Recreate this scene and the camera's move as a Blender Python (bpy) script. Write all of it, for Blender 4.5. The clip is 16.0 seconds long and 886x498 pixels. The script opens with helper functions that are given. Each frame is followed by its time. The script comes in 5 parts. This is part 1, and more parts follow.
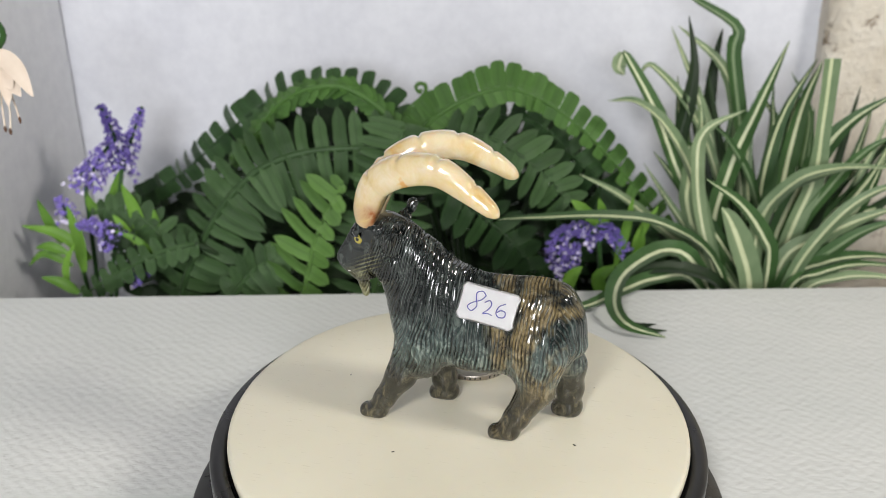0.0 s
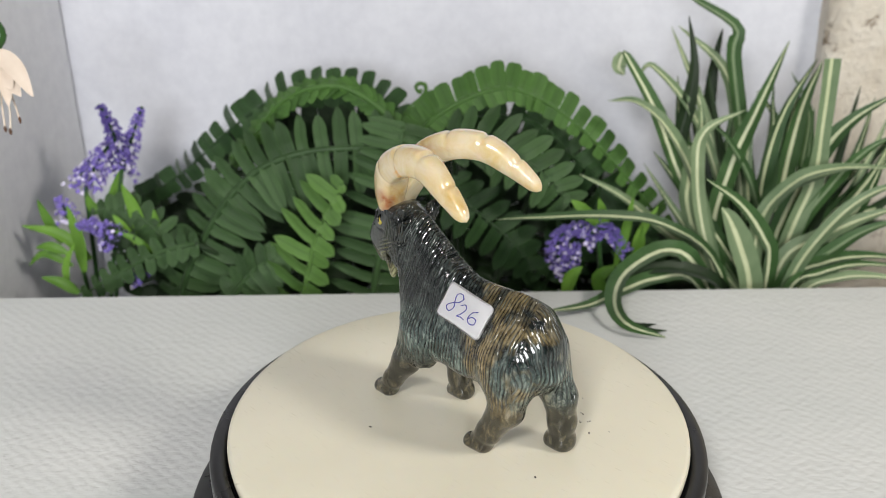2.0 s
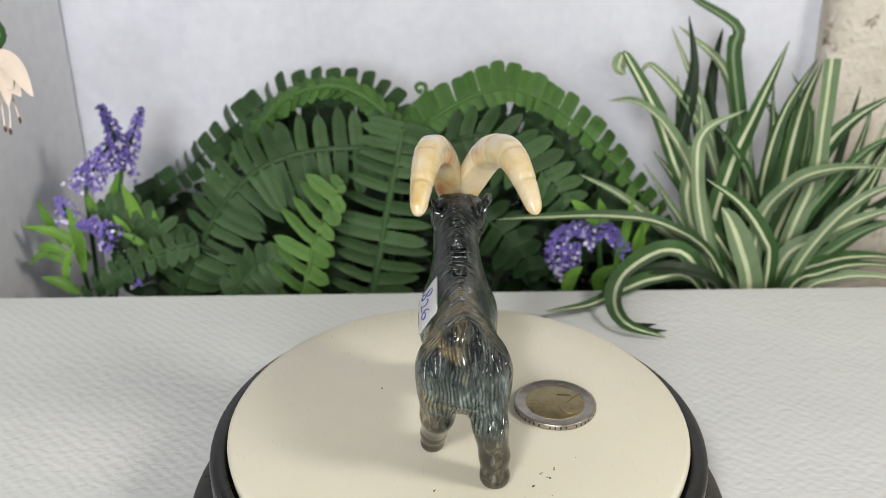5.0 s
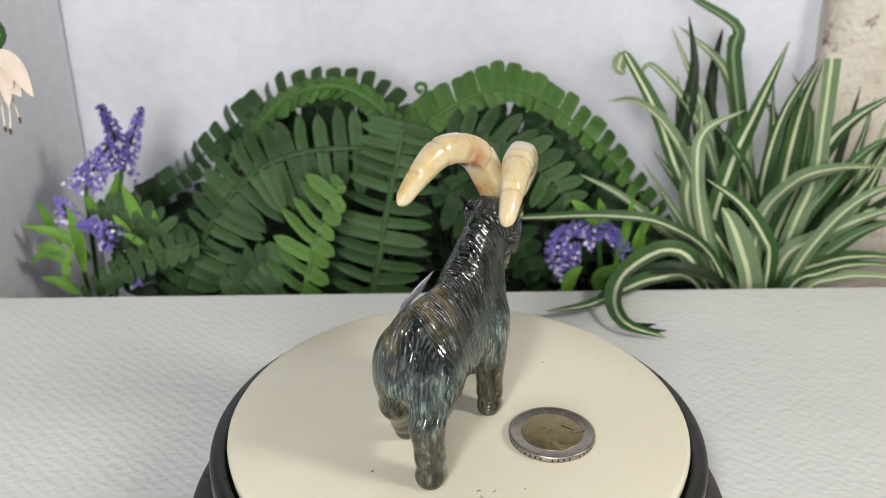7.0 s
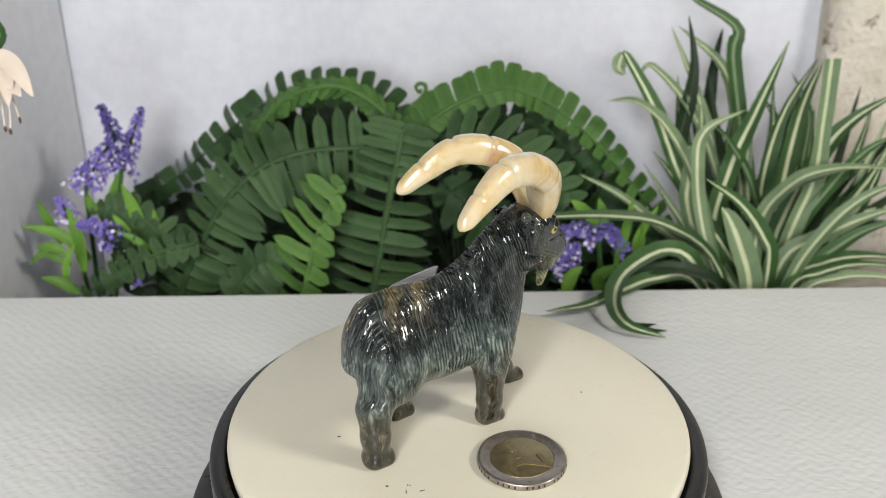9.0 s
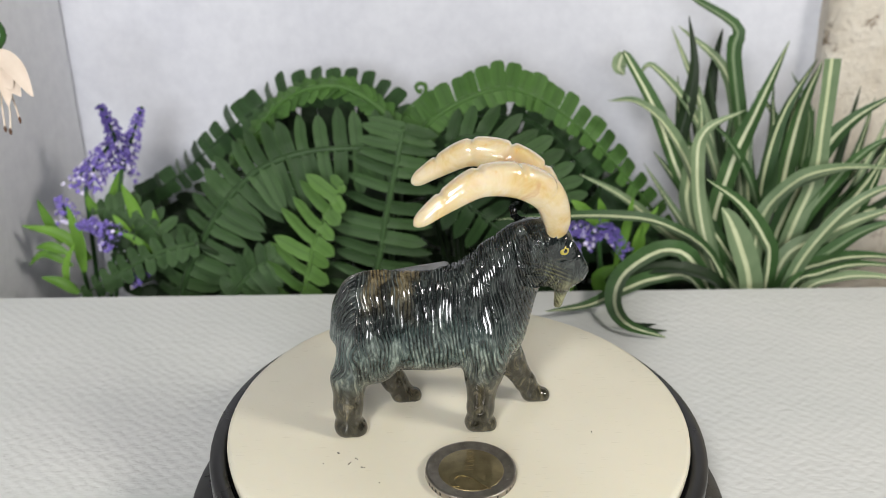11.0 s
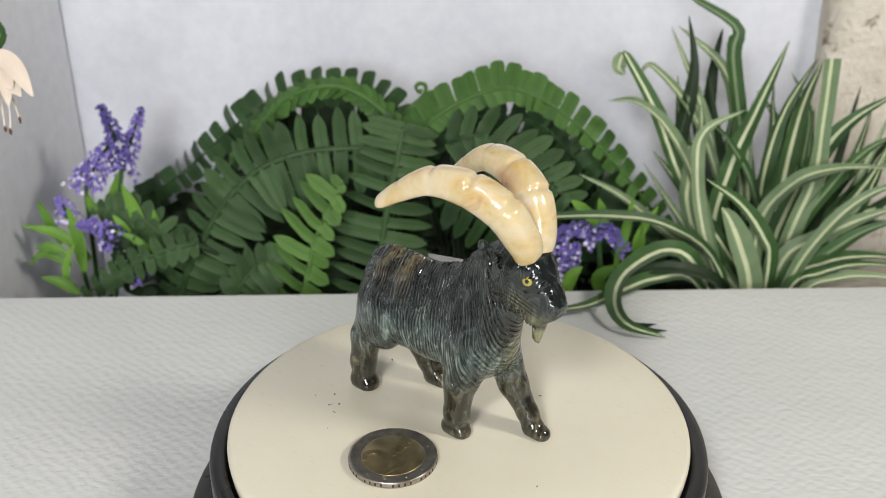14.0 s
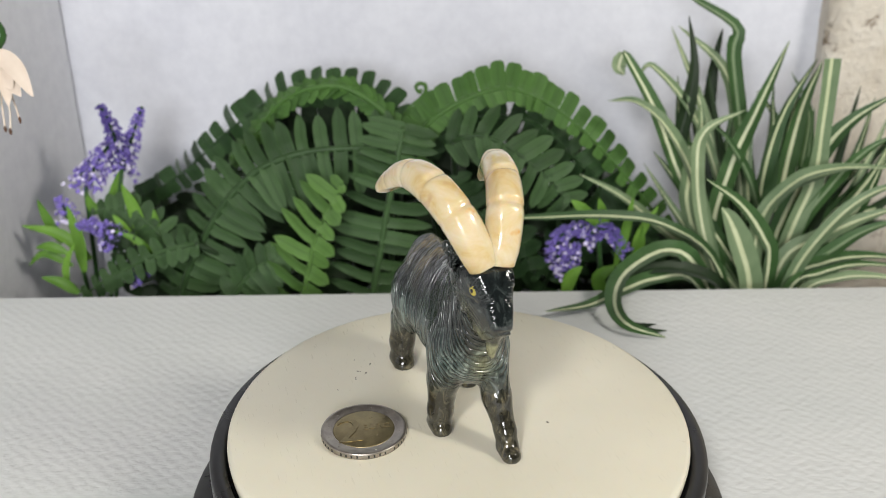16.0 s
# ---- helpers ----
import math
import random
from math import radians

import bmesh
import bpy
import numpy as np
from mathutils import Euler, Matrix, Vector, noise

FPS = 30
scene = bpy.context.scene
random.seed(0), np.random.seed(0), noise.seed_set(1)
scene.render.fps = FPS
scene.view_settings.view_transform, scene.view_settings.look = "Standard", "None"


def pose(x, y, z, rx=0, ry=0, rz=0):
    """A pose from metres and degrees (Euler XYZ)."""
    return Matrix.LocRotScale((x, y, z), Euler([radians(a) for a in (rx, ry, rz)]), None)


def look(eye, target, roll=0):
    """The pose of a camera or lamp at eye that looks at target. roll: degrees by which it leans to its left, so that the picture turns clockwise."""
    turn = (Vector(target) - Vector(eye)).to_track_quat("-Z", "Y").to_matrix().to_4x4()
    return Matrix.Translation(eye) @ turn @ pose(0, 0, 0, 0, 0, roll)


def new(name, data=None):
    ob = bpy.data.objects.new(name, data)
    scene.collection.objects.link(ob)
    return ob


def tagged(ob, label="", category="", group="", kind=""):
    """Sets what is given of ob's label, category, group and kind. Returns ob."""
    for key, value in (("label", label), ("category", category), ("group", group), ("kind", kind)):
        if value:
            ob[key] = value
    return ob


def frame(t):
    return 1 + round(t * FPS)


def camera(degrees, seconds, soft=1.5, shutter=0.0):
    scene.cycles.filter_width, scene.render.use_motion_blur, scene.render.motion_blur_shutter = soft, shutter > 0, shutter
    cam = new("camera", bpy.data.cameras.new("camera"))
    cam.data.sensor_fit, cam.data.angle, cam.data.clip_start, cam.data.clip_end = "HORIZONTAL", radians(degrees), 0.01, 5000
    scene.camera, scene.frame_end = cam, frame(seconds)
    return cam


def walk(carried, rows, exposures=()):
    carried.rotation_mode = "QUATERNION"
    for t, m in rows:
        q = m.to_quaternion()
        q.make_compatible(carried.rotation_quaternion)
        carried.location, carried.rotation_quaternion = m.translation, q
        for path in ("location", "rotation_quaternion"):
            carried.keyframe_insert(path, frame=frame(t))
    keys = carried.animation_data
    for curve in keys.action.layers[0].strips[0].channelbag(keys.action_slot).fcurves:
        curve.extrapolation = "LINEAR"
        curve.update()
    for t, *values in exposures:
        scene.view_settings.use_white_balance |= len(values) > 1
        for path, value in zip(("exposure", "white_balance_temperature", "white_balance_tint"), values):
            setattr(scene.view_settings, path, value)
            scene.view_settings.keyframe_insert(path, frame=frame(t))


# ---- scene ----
# camera: stands still on a small tripod before the turntable
cam = camera(52.87, 16.0, soft=0.6)
EYE = Vector((0.0, -0.2334, 0.1623))
PITCH, YAW = 0.42695, -0.02021
AIM = EYE + Vector((math.sin(YAW) * math.cos(PITCH), math.cos(YAW) * math.cos(PITCH), -math.sin(PITCH)))
cam.data.dof.use_dof = True
cam.data.dof.focus_distance = 0.262
cam.data.dof.aperture_fstop = 17.0
walk(cam, [(0.0, look(EYE, AIM)), (16.0, look(EYE, AIM))], exposures=[(0.0, 0.0), (16.0, 0.0)])

TURN_START, TURN_RATE = -13.72, -14.853      # degrees, degrees per second
HEADING = -178.7                             # where the figurine looks on the disc at no turn


def spin(t):
    return Matrix.Rotation(radians(TURN_START + TURN_RATE * t), 4, "Z")


# ---- light: two lamps above the camera's sides, a weak bounce from the room ----
world = bpy.data.worlds.new("room_light")
scene.world = world
world.use_nodes = True
world.node_tree.nodes["Background"].inputs[0].default_value = (0.86, 0.9, 1.0, 1)
world.node_tree.nodes["Background"].inputs[1].default_value = 0.25


def area_lamp(name, eye, target, size, watts, colour):
    d = bpy.data.lights.new(name, "AREA")
    d.shape, d.size, d.energy, d.color = "DISK", size, watts, colour
    ob = new(name, d)
    ob.matrix_world = look(eye, target)
    return ob


area_lamp("key_lamp", (0.60, -0.22, 0.52), (0, 0.12, 0), 0.18, 3.5, (1.0, 0.95, 0.87))
area_lamp("second_lamp", (-0.21, -0.62, 0.56), (0, 0.15, 0), 0.15, 3.85, (1.0, 0.97, 0.94))
area_lamp("window_light", (-0.10, -1.60, 0.42), (0, 0.2, 0.0), 0.48, 14.3, (0.97, 0.98, 1.0))


# ---- materials ----
def material(name, rough=0.5, metal=0.0, coat=0.0, spec=0.5):
    m = bpy.data.materials.new(name)
    m.use_nodes = True
    b = m.node_tree.nodes["Principled BSDF"]
    b.inputs["Roughness"].default_value = rough
    b.inputs["Metallic"].default_value = metal
    b.inputs["Coat Weight"].default_value = coat
    b.inputs["Coat Roughness"].default_value = 0.06
    b.inputs["Specular IOR Level"].default_value = spec
    return m, m.node_tree, b


def node(tree, kind, **values):
    n = tree.nodes.new(kind)
    for key, value in values.items():
        if key == "operation":
            n.operation = value
        elif key == "use_clamp":
            n.use_clamp = value
        elif key == "data_type":
            n.data_type = value
        elif key == "blend_type":
            n.blend_type = value
        elif key == "attribute_name":
            n.attribute_name = value
        else:
            n.inputs[key].default_value = value
    return n


def coords(tree, scale=(1, 1, 1), which="Object"):
    tc = tree.nodes.new("ShaderNodeTexCoord")
    mp = node(tree, "ShaderNodeMapping")
    mp.inputs["Scale"].default_value = scale
    tree.links.new(tc.outputs[which], mp.inputs["Vector"])
    return mp.outputs["Vector"]


def noise_tex(tree, vec, scale, detail=4.0, rough=0.55, distortion=0.0):
    n = node(tree, "ShaderNodeTexNoise", Scale=scale, Detail=detail, Roughness=rough, Distortion=distortion)
    tree.links.new(vec, n.inputs["Vector"])
    return n.outputs["Fac"]


def ramp(tree, fac, stops):
    r = node(tree, "ShaderNodeValToRGB")
    el = r.color_ramp.elements
    while len(el) < len(stops):
        el.new(0.5)
    for e, (p, c) in zip(el, stops):
        e.position = p
        e.color = (*c, 1) if len(c) == 3 else c
    tree.links.new(fac, r.inputs["Fac"])
    return r.outputs["Color"]


def mix(tree, fac, a, b, blend="MIX"):
    m = node(tree, "ShaderNodeMix", data_type="RGBA", blend_type=blend)
    for socket, value in ((m.inputs[0], fac), (m.inputs[6], a), (m.inputs[7], b)):
        if isinstance(value, (int, float)):
            socket.default_value = value
        elif isinstance(value, tuple):
            socket.default_value = (*value, 1)
        else:
            tree.links.new(value, socket)
    return m.outputs[2]


def maths(tree, op, a, b=0.0, clamp=False):
    m = node(tree, "ShaderNodeMath", operation=op, use_clamp=clamp)
    for socket, value in zip(m.inputs, (a, b)):
        if isinstance(value, (int, float)):
            socket.default_value = value
        else:
            tree.links.new(value, socket)
    return m.outputs[0]


def bump(tree, bsdf, height, strength, distance, coat=False):
    b = node(tree, "ShaderNodeBump", Strength=strength, Distance=distance)
    tree.links.new(height, b.inputs["Height"])
    tree.links.new(b.outputs["Normal"], bsdf.inputs["Normal"])
    if coat:
        tree.links.new(b.outputs["Normal"], bsdf.inputs["Coat Normal"])


def mat_cloth(name, light, dark, weave=900.0, depth=0.00012, wrinkle=9.0):
    m, t, b = material(name, 0.85, spec=0.25)
    v = coords(t)
    n = noise_tex(t, v, 14, 5)
    c = ramp(t, n, [(0.3, dark), (0.7, light)])
    blotch = ramp(t, noise_tex(t, v, 110, 6, 0.7), [(0.30, (0.90, 0.90, 0.91)), (0.62, (1, 1, 1))])
    t.links.new(mix(t, 1.0, c, blotch, "MULTIPLY"), b.inputs["Base Color"])
    big = noise_tex(t, v, wrinkle, 3, 0.5)
    fine = noise_tex(t, v, weave, 2, 0.6)
    bump(t, b, maths(t, "ADD", maths(t, "MULTIPLY", big, 8.0), fine), 0.5, depth)
    return m


def mat_table():
    m, t, b = material("table_paper", 0.75, spec=0.3)
    v = coords(t, (1.0, 1.7, 1.0))
    n = noise_tex(t, v, 9, 5)
    t.links.new(ramp(t, n, [(0.3, (0.60, 0.62, 0.61)), (0.7, (0.68, 0.69, 0.68))]), b.inputs["Base Color"])
    pill = noise_tex(t, v, 170, 2, 0.4, 0.3)
    for turn in (0.62, -0.62):
        mp = node(t, "ShaderNodeMapping")
        mp.inputs["Rotation"].default_value = (0, 0, turn)
        t.links.new(v, mp.inputs["Vector"])
        wave = node(t, "ShaderNodeTexWave", Scale=66.0, Distortion=3.5, Detail=1.0)
        t.links.new(mp.outputs["Vector"], wave.inputs["Vector"])
        pill = maths(t, "ADD", pill, maths(t, "MULTIPLY", wave.outputs["Fac"], 0.17))
    fine = noise_tex(t, v, 700, 2)
    bump(t, b, maths(t, "ADD", maths(t, "MULTIPLY", pill, 2.5), fine), 0.5, 0.00030)
    return m


def mat_plaster():
    m, t, b = material("rough_stone", 0.95, spec=0.2)
    v = coords(t)
    n = noise_tex(t, v, 26, 8, 0.7)
    pits = noise_tex(t, v, 75, 5, 0.65)
    c = ramp(t, n, [(0.25, (0.50, 0.43, 0.34)), (0.5, (0.70, 0.64, 0.54)), (0.75, (0.80, 0.76, 0.68))])
    spot = ramp(t, pits, [(0.30, (1, 1, 1)), (0.38, (0, 0, 0))])
    t.links.new(mix(t, spot, c, (0.30, 0.24, 0.18)), b.inputs["Base Color"])
    bump(t, b, maths(t, "ADD", maths(t, "MULTIPLY", n, 3.0), pits), 0.8, 0.004)
    return m


def mat_disc():
    m, t, b = material("cream_plastic", 0.32, spec=0.4)
    v = coords(t)
    n = noise_tex(t, v, 18, 5)
    c = ramp(t, n, [(0.3, (0.69, 0.655, 0.525)), (0.7, (0.75, 0.715, 0.585))])
    dirt = noise_tex(t, v, 95, 6, 0.7)
    t.links.new(mix(t, ramp(t, dirt, [(0.68, (0, 0, 0)), (0.78, (0.5, 0.5, 0.5))]), c, (0.45, 0.38, 0.25)), b.inputs["Base Color"])
    b.inputs["Subsurface Weight"].default_value = 0.08
    b.inputs["Subsurface Radius"].default_value = (0.003, 0.002, 0.001)
    scratch = noise_tex(t, coords(t, (1, 9, 1)), 160, 4)
    t.links.new(ramp(t, scratch, [(0.3, (0.26,) * 3), (0.8, (0.42,) * 3)]), b.inputs["Roughness"])
    return m


def mat_black():
    m, t, b = material("black_plastic", 0.3)
    v = coords(t)
    n = noise_tex(t, v, 60, 5)
    t.links.new(ramp(t, n, [(0.3, (0.010, 0.010, 0.011)), (0.8, (0.020, 0.020, 0.022))]), b.inputs["Base Color"])
    t.links.new(ramp(t, n, [(0.3, (0.22,) * 3), (0.8, (0.42,) * 3)]), b.inputs["Roughness"])
    return m


def mat_stone():
    """Polished dark jasper: slate and bottle green, ochre bands across the loin, brown feet."""
    m, t, b = material("polished_stone", 0.1, coat=0.2)
    tc = t.nodes.new("ShaderNodeTexCoord")
    v = tc.outputs["Object"]
    xyz = node(t, "ShaderNodeSeparateXYZ")
    t.links.new(v, xyz.inputs[0])
    wob = maths(t, "MULTIPLY", maths(t, "SUBTRACT", noise_tex(t, v, 70, 4), 0.5), 0.020)
    s, z = maths(t, "ADD", xyz.outputs[0], wob), maths(t, "ADD", xyz.outputs[2], wob)
    mott = noise_tex(t, coords(t, (1.0, 1.0, 0.45)), 330, 8, 0.72, 0.9)
    big = noise_tex(t, v, 55, 4, 0.5, 0.4)
    base = ramp(t, mott, [(0.32, (0.003, 0.004, 0.004)), (0.5, (0.012, 0.016, 0.016)), (0.70, (0.075, 0.088, 0.080))])
    slate = ramp(t, mott, [(0.36, (0.012, 0.022, 0.021)), (0.50, (0.064, 0.099, 0.092)), (0.64, (0.30, 0.37, 0.325))])
    low = ramp(t, maths(t, "MULTIPLY", z, 10.0), [(0.24, (1, 1, 1)), (0.40, (0, 0, 0))])
    c = mix(t, low, base, slate)
    # ochre bands
    ochre = ramp(t, mott, [(0.36, (0.036, 0.028, 0.014)), (0.5, (0.18, 0.138, 0.064)), (0.68, (0.38, 0.31, 0.19))])
    st = maths(t, "ADD", maths(t, "MULTIPLY", s, 10.0), 0.5)
    band = ramp(t, st, [(0.235, (0, 0, 0)), (0.255, (1, 1, 1)), (0.295, (1, 1, 1)), (0.31, (0.1, 0.1, 0.1)), (0.335, (0.1, 0.1, 0.1)), (0.35, (0.9, 0.9, 0.9)), (0.375, (0.8, 0.8, 0.8)), (0.395, (0, 0, 0))])
    high = maths(t, "ADD", ramp(t, maths(t, "MULTIPLY", z, 10.0), [(0.22, (0,) * 3), (0.36, (1,) * 3)]), maths(t, "MULTIPLY", xyz.outputs[1], 100.0), True)
    band = maths(t, "MULTIPLY", band, high)
    c = mix(t, maths(t, "MULTIPLY", band, ramp(t, big, [(0.36, (0.55,) * 3), (0.52, (1,) * 3)])), c, ochre)
    rear = maths(t, "MULTIPLY", ramp(t, st, [(0.12, (1,) * 3), (0.36, (0.7,) * 3), (0.42, (0,) * 3)]), ramp(t, big, [(0.47, (0,) * 3), (0.53, (0.9,) * 3)]))
    left = maths(t, "ADD", maths(t, "MULTIPLY", xyz.outputs[1], 160.0), 0.25, True)
    c = mix(t, maths(t, "MULTIPLY", rear, left), c, ochre)
    feet = ramp(t, maths(t, "MULTIPLY", z, 10.0), [(0.15, (0.95,) * 3), (0.28, (0,) * 3)])
    brown = ramp(t, mott, [(0.38, (0.009, 0.008, 0.005)), (0.54, (0.036, 0.031, 0.019)), (0.70, (0.16, 0.13, 0.072))])
    c = mix(t, feet, c, brown)
    strand = node(t, "ShaderNodeAttribute", attribute_name="strand")
    coat = node(t, "ShaderNodeAttribute", attribute_name="coat")
    u = maths(t, "ADD", strand.outputs["Fac"], maths(t, "MULTIPLY", noise_tex(t, v, 200, 3), 0.45))
    saw = maths(t, "PINGPONG", u, 0.5)
    patch = ramp(t, noise_tex(t, coords(t, (1.0, 1.0, 0.4)), 300, 2), [(0.34, (0.15,) * 3), (0.5, (1,) * 3)])
    line = maths(t, "MULTIPLY", maths(t, "MULTIPLY", ramp(t, saw, [(0.04, (1,) * 3), (0.27, (0,) * 3)]), patch), coat.outputs["Fac"])
    cut = node(t, "ShaderNodeMath", operation="MAXIMUM")
    t.links.new(line, cut.inputs[0])
    cut.inputs[1].default_value = 0.0
    # groove colour runs from near black to pale grey by noise
    groove_tint = ramp(t, noise_tex(t, coords(t, (1.0, 1.0, 0.3)), 240, 3), [(0.50, (0.004, 0.005, 0.005)), (0.62, (0.15, 0.175, 0.165))])
    c = mix(t, maths(t, "MULTIPLY", line, 0.75), c, groove_tint)
    light = node(t, "ShaderNodeAttribute", attribute_name="pale")
    c = mix(t, light.outputs["Fac"], c, ramp(t, mott, [(0.36, (0.07, 0.065, 0.03)), (0.6, (0.26, 0.26, 0.14))]))
    t.links.new(c, b.inputs["Base Color"])
    b.inputs["Specular IOR Level"].default_value = 0.65
    t.links.new(ramp(t, cut.outputs[0], [(0.0, (0.09,) * 3), (0.7, (0.26,) * 3)]), b.inputs["Roughness"])
    lines = noise_tex(t, coords(t, (900, 500, 60)), 1.0, 2)
    height = maths(t, "ADD", maths(t, "MULTIPLY", lines, 0.12), maths(t, "MULTIPLY", mott, 0.05))
    bump(t, b, maths(t, "SUBTRACT", height, line), 1.0, 0.00048, True)
    return m


def mat_horn():
    m, t, b = material("honey_onyx", 0.2, coat=0.7)
    v = coords(t)
    n = noise_tex(t, v, 90, 5, 0.6, 0.8)
    big = noise_tex(t, v, 45, 3, 0.5, 1.2)
    c = ramp(t, n, [(0.30, (0.55, 0.38, 0.14)), (0.44, (0.61, 0.48, 0.26)), (0.66, (0.67, 0.58, 0.41))])
    vein = ramp(t, big, [(0.61, (0,) * 3), (0.655, (0.3,) * 3), (0.70, (0,) * 3)])
    c = mix(t, vein, c, (0.36, 0.13, 0.045))
    amber = ramp(t, noise_tex(t, v, 130, 3), [(0.66, (0,) * 3), (0.74, (0.8,) * 3)])
    c = mix(t, amber, c, (0.62, 0.30, 0.05))
    tc = t.nodes.new("ShaderNodeTexCoord")
    for place, reach in (((0.0245, 0.0065, 0.0655), 0.0062), ((0.0150, 0.0040, 0.0790), 0.0060)):
        far = node(t, "ShaderNodeVectorMath", operation="DISTANCE")
        t.links.new(tc.outputs["Object"], far.inputs[0])
        far.inputs[1].default_value = place
        near = maths(t, "SUBTRACT", 1.0, maths(t, "DIVIDE", far.outputs["Value"], reach), True)
        spot = maths(t, "MULTIPLY", near, ramp(t, n, [(0.34, (0,) * 3), (0.55, (1.6,) * 3)]), True)
        c = mix(t, spot, c, (0.34, 0.12, 0.04))
    t.links.new(c, b.inputs["Base Color"])
    b.inputs["Subsurface Weight"].default_value = 0.35
    b.inputs["Subsurface Radius"].default_value = (0.006, 0.0035, 0.0015)
    b.inputs["Subsurface Scale"].default_value = 0.6
    bump(t, b, n, 0.3, 0.0006, True)
    return m


def mat_plain(name, colour, rough=0.5, metal=0.0, vary=0.15, scale=200.0, coat=0.0):
    m, t, b = material(name, rough, metal, coat)
    n = noise_tex(t, coords(t), scale, 5)
    lo = tuple(c * (1 - vary) for c in colour)
    hi = tuple(min(1.0, c * (1 + vary)) for c in colour)
    t.links.new(ramp(t, n, [(0.3, lo), (0.7, hi)]), b.inputs["Base Color"])
    t.links.new(ramp(t, n, [(0.3, (rough * 0.8,) * 3), (0.7, (min(1, rough * 1.25),) * 3)]), b.inputs["Roughness"])
    return m


def mat_leaf(name, lo, hi, rough=0.45, vein=False):
    """Artificial leaf: moulded fabric, a little different on each piece."""
    m, t, b = material(name, rough, spec=0.25)
    info = t.nodes.new("ShaderNodeObjectInfo")
    n = noise_tex(t, coords(t), 120, 4)
    f = maths(t, "ADD", maths(t, "MULTIPLY", n, 0.6), maths(t, "MULTIPLY", info.outputs["Random"], 0.5))
    c = ramp(t, f, [(0.2, lo), (0.85, hi)])
    if vein:
        xyz = node(t, "ShaderNodeSeparateXYZ")
        t.links.new(t.nodes["Texture Coordinate"].outputs["Object"], xyz.inputs[0])
        mid = ramp(t, maths(t, "ABSOLUTE", xyz.outputs[1]), [(0.02, (0.35,) * 3), (0.10, (0,) * 3)])
        c = mix(t, mid, c, tuple(v * 0.62 for v in lo))
        rim = ramp(t, maths(t, "ABSOLUTE", xyz.outputs[1]), [(0.34, (0,) * 3), (0.50, (0.35,) * 3)])
        c = mix(t, rim, c, tuple(min(1.0, v * 1.35) for v in hi))
    t.links.new(c, b.inputs["Base Color"])
    b.inputs["Sheen Weight"].default_value = 0.1
    bump(t, b, noise_tex(t, coords(t), 500, 3), 0.3, 0.0006)
    return m


M_CLOTH = mat_cloth("white_backdrop_cloth", (0.72, 0.735, 0.79), (0.66, 0.675, 0.735))
M_SIDE = mat_cloth("grey_side_cloth", (0.76, 0.77, 0.80), (0.70, 0.71, 0.74))
M_TABLE, M_PLASTER, M_DISC, M_BLACK = mat_table(), mat_plaster(), mat_disc(), mat_black()
M_STONE, M_HORN = mat_stone(), mat_horn()
M_EYE = mat_plain("yellow_eye", (0.36, 0.30, 0.05), 0.15, coat=0.8)
M_PUPIL = mat_plain("dark_pupil", (0.01, 0.01, 0.01), 0.1, coat=0.8)
M_ROOM = mat_plain("room_paint", (0.30, 0.29, 0.28), 0.8, scale=6.0)
M_STEEL = mat_plain("coin_nickel", (0.40, 0.365, 0.325), 0.36, 1.0, 0.2, 400.0)
M_BRASS = mat_plain("coin_brass", (0.36, 0.30, 0.17), 0.40, 1.0, 0.2, 400.0)
M_STICKER = mat_plain("sticker_paper", (0.86, 0.86, 0.88), 0.55, vary=0.03)
M_INK = mat_plain("blue_ink", (0.05, 0.05, 0.32), 0.5)
M_CRUMB = mat_plain("dark_crumb", (0.06, 0.05, 0.04), 0.8)
M_FERN = mat_leaf("fern_green", (0.020, 0.049, 0.014), (0.050, 0.104, 0.033), vein=True)
M_FERN_BRIGHT = mat_leaf("fern_light_green", (0.034, 0.090, 0.016), (0.068, 0.155, 0.030), vein=True)
M_FERN_TIP = mat_leaf("fern_young_green", (0.046, 0.108, 0.020), (0.095, 0.195, 0.040), vein=True)
# fern green darkened for fronds behind and below, with their shade in the colour
M_FERN_SHADED = mat_leaf("fern_shaded_green", (0.012, 0.036, 0.010), (0.034, 0.082, 0.023), vein=True)
# near-black green: the shade among inner and rear leaves is put into the colour
M_LEAF_DARK_SHADE = mat_leaf("leaf_dark_green_shade", (0.004, 0.012, 0.003), (0.013, 0.034, 0.008))
M_STEM = mat_leaf("stem_green", (0.016, 0.056, 0.011), (0.032, 0.092, 0.020))
M_STRIPE = mat_leaf("cream_stripe", (0.40, 0.45, 0.26), (0.60, 0.64, 0.43))
M_BLADE = mat_leaf("blade_green", (0.018, 0.052, 0.014), (0.050, 0.112, 0.032))
M_BLADE_PALE = mat_leaf("blade_pale_green", (0.11, 0.17, 0.085), (0.21, 0.28, 0.155))
M_LAV = mat_leaf("lavender_violet", (0.14, 0.10, 0.40), (0.32, 0.25, 0.66), 0.75)
M_LAV_PALE = mat_leaf("lavender_white", (0.60, 0.56, 0.76), (0.78, 0.75, 0.88), 0.7)
M_LIME = mat_leaf("lime_leaf", (0.07, 0.17, 0.02), (0.16, 0.32, 0.045))
M_LILY = mat_leaf("lily_petal", (0.66, 0.54, 0.44), (0.80, 0.72, 0.62), 0.6)
M_ANTHER = mat_plain("anther_brown", (0.10, 0.05, 0.03), 0.8)
M_DARK = mat_plain("dark_ledge", (0.035, 0.035, 0.032), 0.9, scale=20.0)


